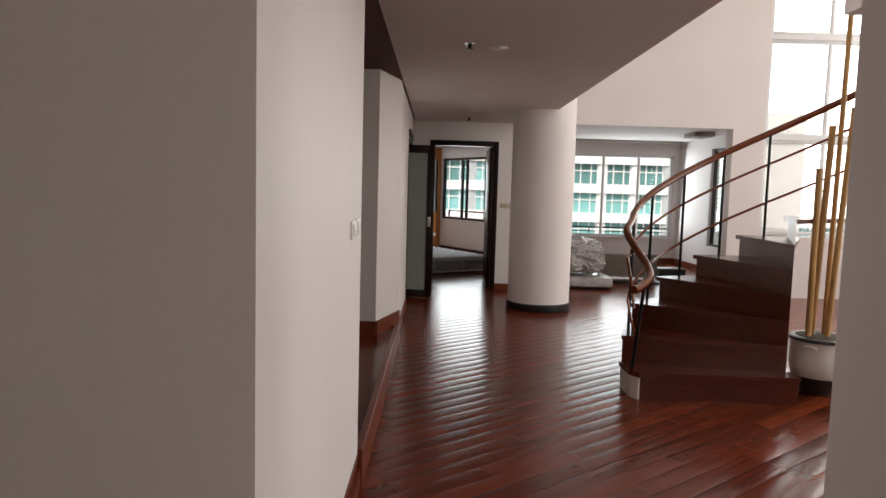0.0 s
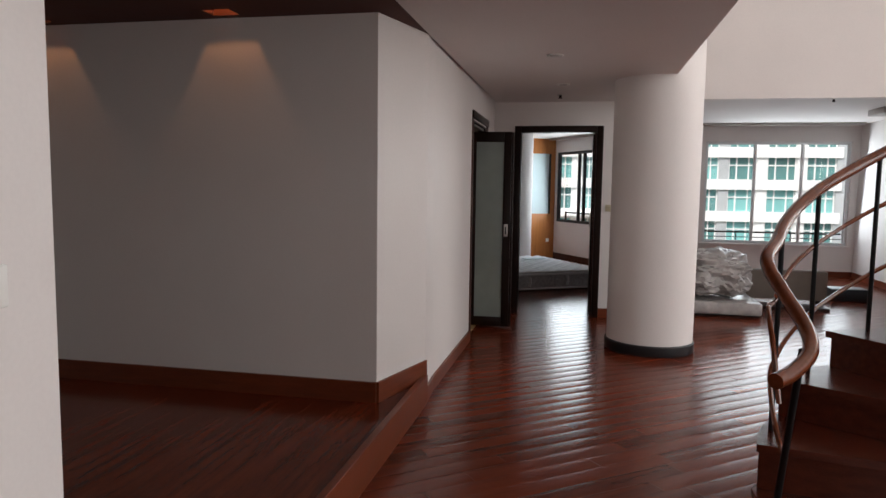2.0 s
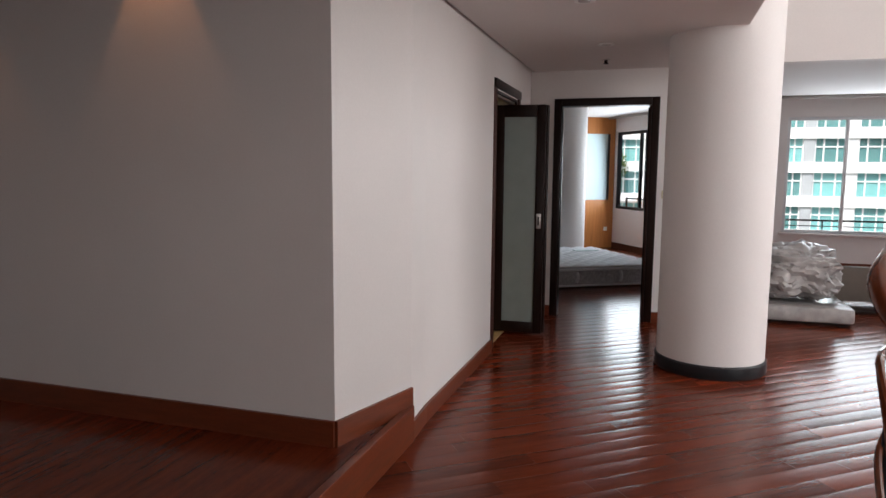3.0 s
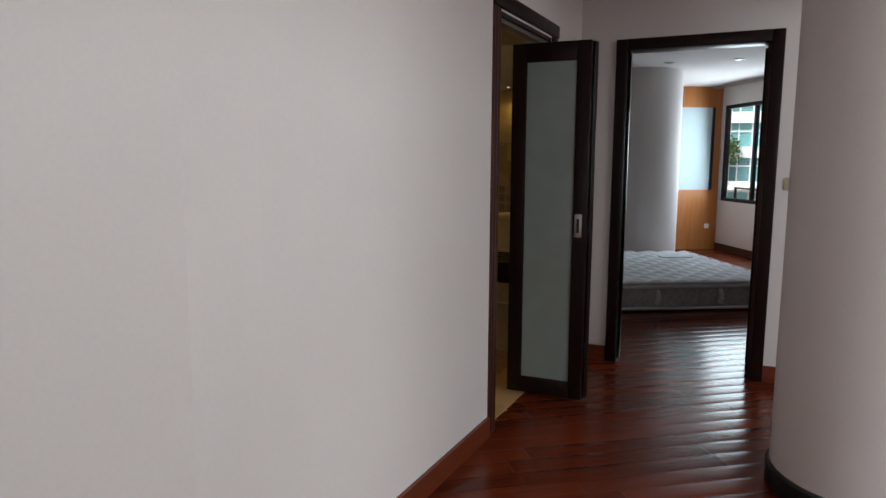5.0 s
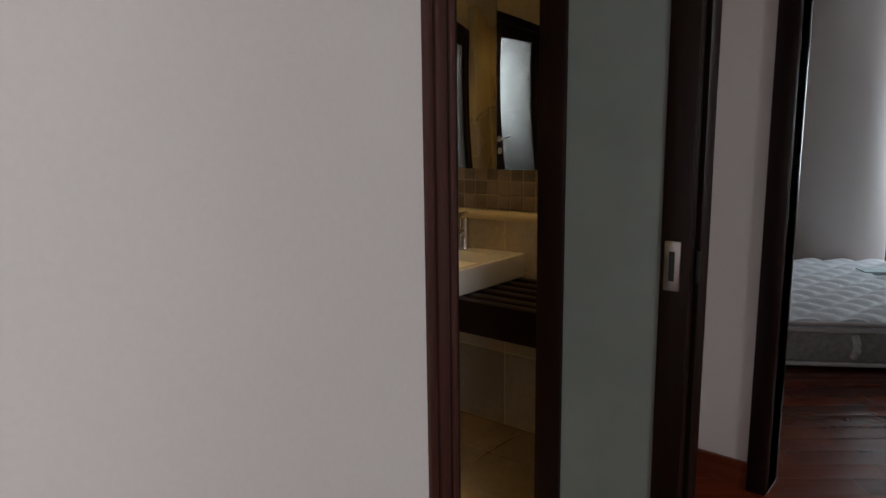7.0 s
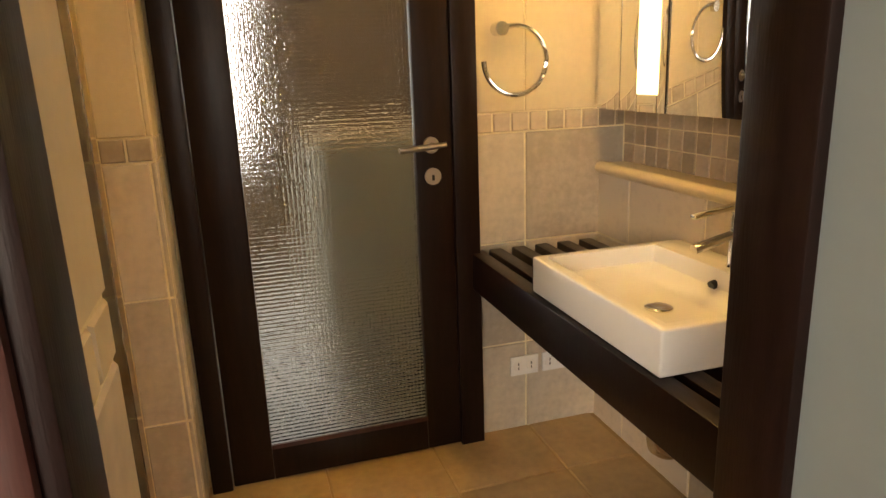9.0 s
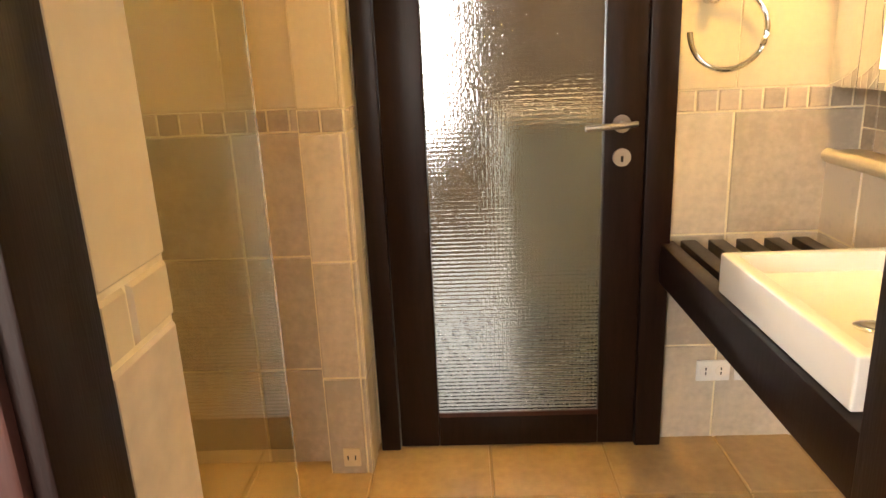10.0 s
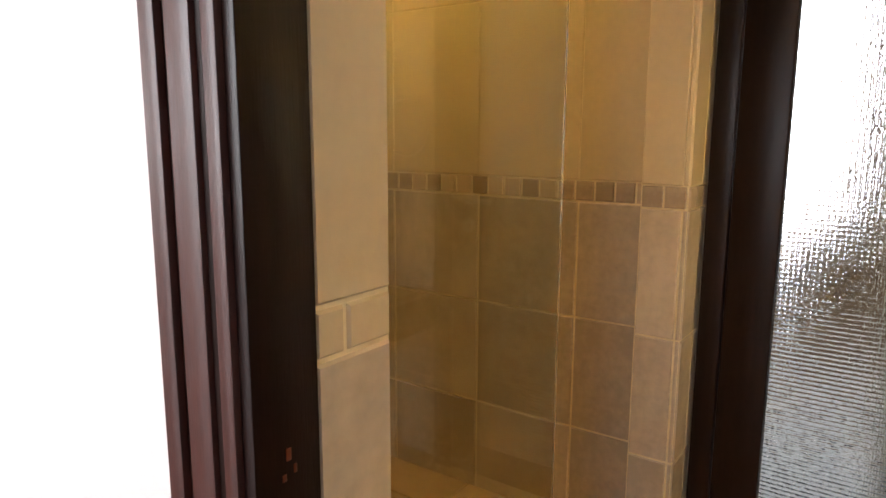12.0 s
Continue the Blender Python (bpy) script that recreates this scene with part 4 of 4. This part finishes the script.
def apartment(x0, x1, y, floors, z0, label, wall_mat, bay=4.2, fh=3.1, m=None):
    ob = thing("apartment_building", (0, 0, 0), label, "building", "buildings outside")
    P("body", lambda bm: box(bm, x0, y + 0.6, -60, x1, y + 18, z0 + floors * fh + 1.5, m=m), GREYF, ob)
    P("roof", lambda bm: box(bm, x0 - 0.3, y, z0 + floors * fh + 1.5, x1 + 0.3, y + 18, z0 + floors * fh + 2.0, m=m), wall_mat, ob)
    nb = int((x1 - x0) / bay)

    def slabs(bm):
        for k in range(floors + 1):
            box(bm, x0, y - 0.25, z0 + k * fh - 0.55, x1, y + 0.6, z0 + k * fh + 0.45, m=m)
    P("floor_bands", slabs, wall_mat, ob)
    for i in range(nb + 1):
        xx = x0 + i * bay
        P("pier", lambda bm: box(bm, xx - 0.45, y - 0.1, z0 - 0.5, xx + 0.45, y + 0.6, z0 + floors * fh, m=m), wall_mat if i % 3 else GREYF, ob)
    me_p = me_f = None
    for i in range(nb):
        for k in range(floors):
            xx, zz = x0 + i * bay + bay / 2, z0 + k * fh
            if me_p is None:
                bm = bmesh.new()
                box(bm, -bay / 2 + 0.45, 0.2, 0.45, bay / 2 - 0.45, 0.3, fh - 0.55)
                me_p = mesh_of("pane", bm, TEAL)
                bm = bmesh.new()
                for fx in (-bay / 2 + 0.5, -0.55, 0.55, bay / 2 - 0.5):
                    box(bm, fx - 0.06, 0.1, 0.45, fx + 0.06, 0.2, fh - 0.55)
                box(bm, -bay / 2 + 0.45, 0.1, 1.75, bay / 2 - 0.45, 0.2, 1.87)
                me_f = mesh_of("window_frame", bm, CONC)
            for me, nm in ((me_p, "pane"), (me_f, "window_frame")):
                o = new(nm, me)
                o.parent = ob
                o.matrix_local = (m or Matrix()) @ Matrix.Translation((xx, y, zz))
    return ob


apartment(-28, 24.5, 72, 13, -19.6, "white apartment block with teal windows", CONC, 3.5)
apartment(33, 40, 160, 18, -40, "slim distant residential tower", CONC, 3.5)
apartment(52, 100, 105, 10, -24, "pale mid-rise housing block in distance", CONC, 4.0)


def leafy(bm, c, r, seed):
    rng = random.Random(seed)
    for _ in range(420):
        d = Vector((rng.gauss(0, 1), rng.gauss(0, 1), rng.gauss(0, 1))).normalized() * r * rng.uniform(0.35, 1.05)
        p = Vector(c) + Vector((d.x, d.y, d.z * 1.15))
        n = Vector((rng.gauss(0, 1), rng.gauss(0, 1), rng.gauss(0, 1))).normalized()
        s = n.orthogonal().normalized() * 0.16
        u = n.cross(s)
        bm.faces.new([bm.verts.new(p + q) for q in (-s, u * 0.6, s, -u * 0.6)])


for x, z in ((-4.4, 1.9), (-3.0, 1.6)):
    tr = thing("terrace_tree", (x, 71.0, z - 2.2), "small green tree on the apartment terrace", "tree", "terrace trees")
    P("trunk", lambda bm: cyl(bm, (x, 71.0, -0.95), (x, 71.0, z + 0.2), 0.09, 0.05, 10), STEP, tr)
    P("crown", lambda bm: leafy(bm, (x, 71.0, z + 0.5), 1.15, x), LEAF, tr)
S("terrace", [(-7, 70.5, -1.3, 2.5, 71.8, -0.95)], CONC, "white terrace ledge of the apartment block")

# ---- bathroom tiles ----
TS, TT, G = 0.38, 0.0035, 0.006
tile_meshes = {}


def tile_mesh(w, h, t, material):
    key = (round(w, 3), round(h, 3), t, material.name)
    if key not in tile_meshes:
        bm = bmesh.new()
        lo = [bm.verts.new(p) for p in ((0, 0, 0), (w, 0, 0), (w, 0, h), (0, 0, h))]
        i = 0.003
        hi = [bm.verts.new(p) for p in ((i, -t, i), (w - i, -t, i), (w - i, -t, h - i), (i, -t, h - i))]
        bm.faces.new(hi)
        for k in range(4):
            bm.faces.new((lo[k], lo[(k + 1) % 4], hi[(k + 1) % 4], hi[k]))
        tile_meshes[key] = mesh_of("tile", bm, material)
    return tile_meshes[key]


def tile(parent, m, w, h, t, material, name="tile"):
    o = new(name, tile_mesh(w, h, t, material))
    o.parent = parent
    o.matrix_local = m
    return o


rngt = random.Random(5)


def tiled(owner, m, length, joint, skip=None, mosaic=True, low=0.0, top=2.4):
    """Tiles a wall face: m carries its left foot; joint is where one upright joint lies along it."""
    xs = sorted({0.0, length, *[joint + k * TS for k in range(-12, 13) if 0.012 < joint + k * TS < length - 0.012]})
    zs = [z for z in (low, 0.345, 0.725, 1.105) if z >= low]
    for x0, x1 in zip(xs, xs[1:]):
        for z0, z1 in zip(zs, zs[1:]):
            if not (skip and skip(x0, x1, z0)):
                tile(owner, m @ Matrix.Translation((x0 + G / 2, 0, z0 + G / 2)), x1 - x0 - G, z1 - z0 - G, TT + rngt.uniform(0, 0.0015), TILE)
        for z0, z1 in ((1.172, 1.75), (1.75, top)):
            if z1 > z0 and not (skip and skip(x0, x1, z0)):
                tile(owner, m @ Matrix.Translation((x0 + 0.001, 0, z0 + 0.001)), x1 - x0 - 0.002, z1 - z0 - 0.002, TT, CREAM)
    if mosaic:
        x = 0.0
        while x < length - 0.01:
            w = min(0.066, length - x)
            if not (skip and skip(x, x + w, 1.1)):
                tile(owner, m @ Matrix.Translation((x + G / 2, 0, 1.105 + G / 2)), w - G, 0.067 - G, TT + 0.002, MOSAIC, "mosaic_tile")
            x += 0.066


owner = bpy.data.objects["wall_bath_back"]
tiled(owner, pose(-2.03, 6.62, 0, 0, 0, 90), 1.03, 7.045 - 6.62)
tiled(owner, pose(-1.959, 7.65, 0, 0, 0, 90), 0.137, 0.5)
tiled(owner, pose(-1.957, 7.785, 0, 0, 0, 180), 0.175, 0.5)
tiled(owner, pose(-2.135, 8.747, 0, 0, 0, 90), 0.565, 8.93 - 8.747)
owner = bpy.data.objects["wall_bath_vanity"]
vm = pose(-2.13, 9.215, 0, 0, 0, 0)
for x0, x1 in ((0, 0.2), (0.2, 0.58), (0.58, 0.96), (0.96, 1.34), (1.34, 1.59)):
    for z0, z1 in ((0, 0.345), (0.345, 0.725), (0.725, 0.955)):
        tile(owner, vm @ Matrix.Translation((x0 + G / 2, 0, z0 + G / 2)), x1 - x0 - G, z1 - z0 - G, TT, TILE)
for i in range(24):
    for j in range(3):
        tile(owner, pose(-2.13 + i * 0.066, 9.314, 0.978 + j * 0.066), 0.062, 0.062, TT, MOSAIC, "mosaic_tile")
owner = bpy.data.objects["wall_shower_side"]
tiled(owner, pose(-0.54, 6.62, 0, 0, 0, 180), 1.48, 0.3)
stub = tagged(B("wall_stub", (-0.545, 6.62, 0, -0.5365, 7.868, 2.4), GROUT), "grout bed of the shower entry wall", "wall", kind="structure")
tiled(stub, pose(-0.545, 7.868, 0, 0, 0, -90), 1.26, 0.3)
stub2 = tagged(B("wall_reveal", (-0.553, 7.8705, 0, -0.4475, 7.880, 2.4), GROUT), "grout bed of the doorway reveal", "wall", kind="structure")
for x, z0, w, h, ma in ((0.0, 0.0, 0.104, 0.725, TILE), (0.0, 0.73, 0.104, 0.374, TILE), (0.0, 1.109, 0.037, 0.046, CREAM), (0.042, 1.109, 0.062, 0.046, CREAM), (0.0, 1.16, 0.104, 1.24, CREAM)):
    tile(stub2, pose(-0.449 - x, 7.880, z0, 0, 0, 180), w, h, TT, ma)
owner = bpy.data.objects["floor_bath"]
for i in range(6):
    for j in range(8):
        x, y = -1.82 - 0.38 + i * 0.38, 8.17 - 4 * 0.385 + j * 0.385
        x1, y0, y1 = min(x + 0.38, -0.41), max(y, 6.63), min(y + 0.385, 9.2)
        if x1 - x > 0.02 and y1 - y0 > 0.02:
            o = tile(owner, pose(x + G / 2, y0 + G / 2, -0.002, -90, 0, 0), x1 - x - G, y1 - y0 - G, 0.006, FTILE)

# ---- hardwood planks ----
PW, PL = 0.118, 0.95
PA = -52.0


def plank_verts(n=6):
    out = []
    for j in (0, 1):
        for i in range(n + 1):
            u = i / n * 2 - 1
            out.append((u * (PW / 2 - 0.0006), (j - 0.5) * (PL - 0.001), -0.0009 * u ** 2 - (0.0008 if abs(u) == 1 else 0)))
    return out, [(i, i + 1, i + n + 2, i + n + 1) for i in range(n)]


pv, pf = plank_verts()
me = bpy.data.meshes.new("plank")
me.from_pydata(pv, [], pf)
me.materials.append(FLOOR)
for p in me.polygons:
    p.use_smooth = True
hard = tagged(new("floor_planks"), "glossy red hardwood plank floor laid diagonally", "floor", kind="structure")
rngp = random.Random(11)
rot = pose(0, 0, 0, 0, 0, PA)
bulk_v, bulk_f, count = [], [], 0
for i in range(-140, 140):
    off = rngp.uniform(0, PL)
    for j in range(-16, 17):
        c = rot @ Vector((i * PW, j * PL + off, 0))
        if not (-3.4 < c.x < 7.4 and -2.4 < c.y < 16.2):
            continue
        if c.x < -0.8 and c.y < 9.6:
            continue
        tilt = pose(c.x, c.y, rngp.uniform(-0.0006, 0.0006), rngp.uniform(-0.12, 0.12), rngp.uniform(-0.35, 0.35), PA)
        if -0.5 < c.x < 1.9 and 2.6 < c.y < 9.6 and count < 300:
            o = new("plank", me)
            o.parent = hard
            o.matrix_local = tilt
            count += 1
        else:
            b = len(bulk_v)
            bulk_v += [tuple(tilt @ Vector(v)) for v in pv]
            bulk_f += [tuple(b + k for k in f) for f in pf]
bm_ = bpy.data.meshes.new("planks_beyond")
bm_.from_pydata(bulk_v, [], bulk_f)
bm_.materials.append(bpy.data.materials["red_hardwood_far"])
for p in bm_.polygons:
    p.use_smooth = True
far = new("planks_beyond", bm_)
far.parent = hard
tagged(far, kind="stuff")
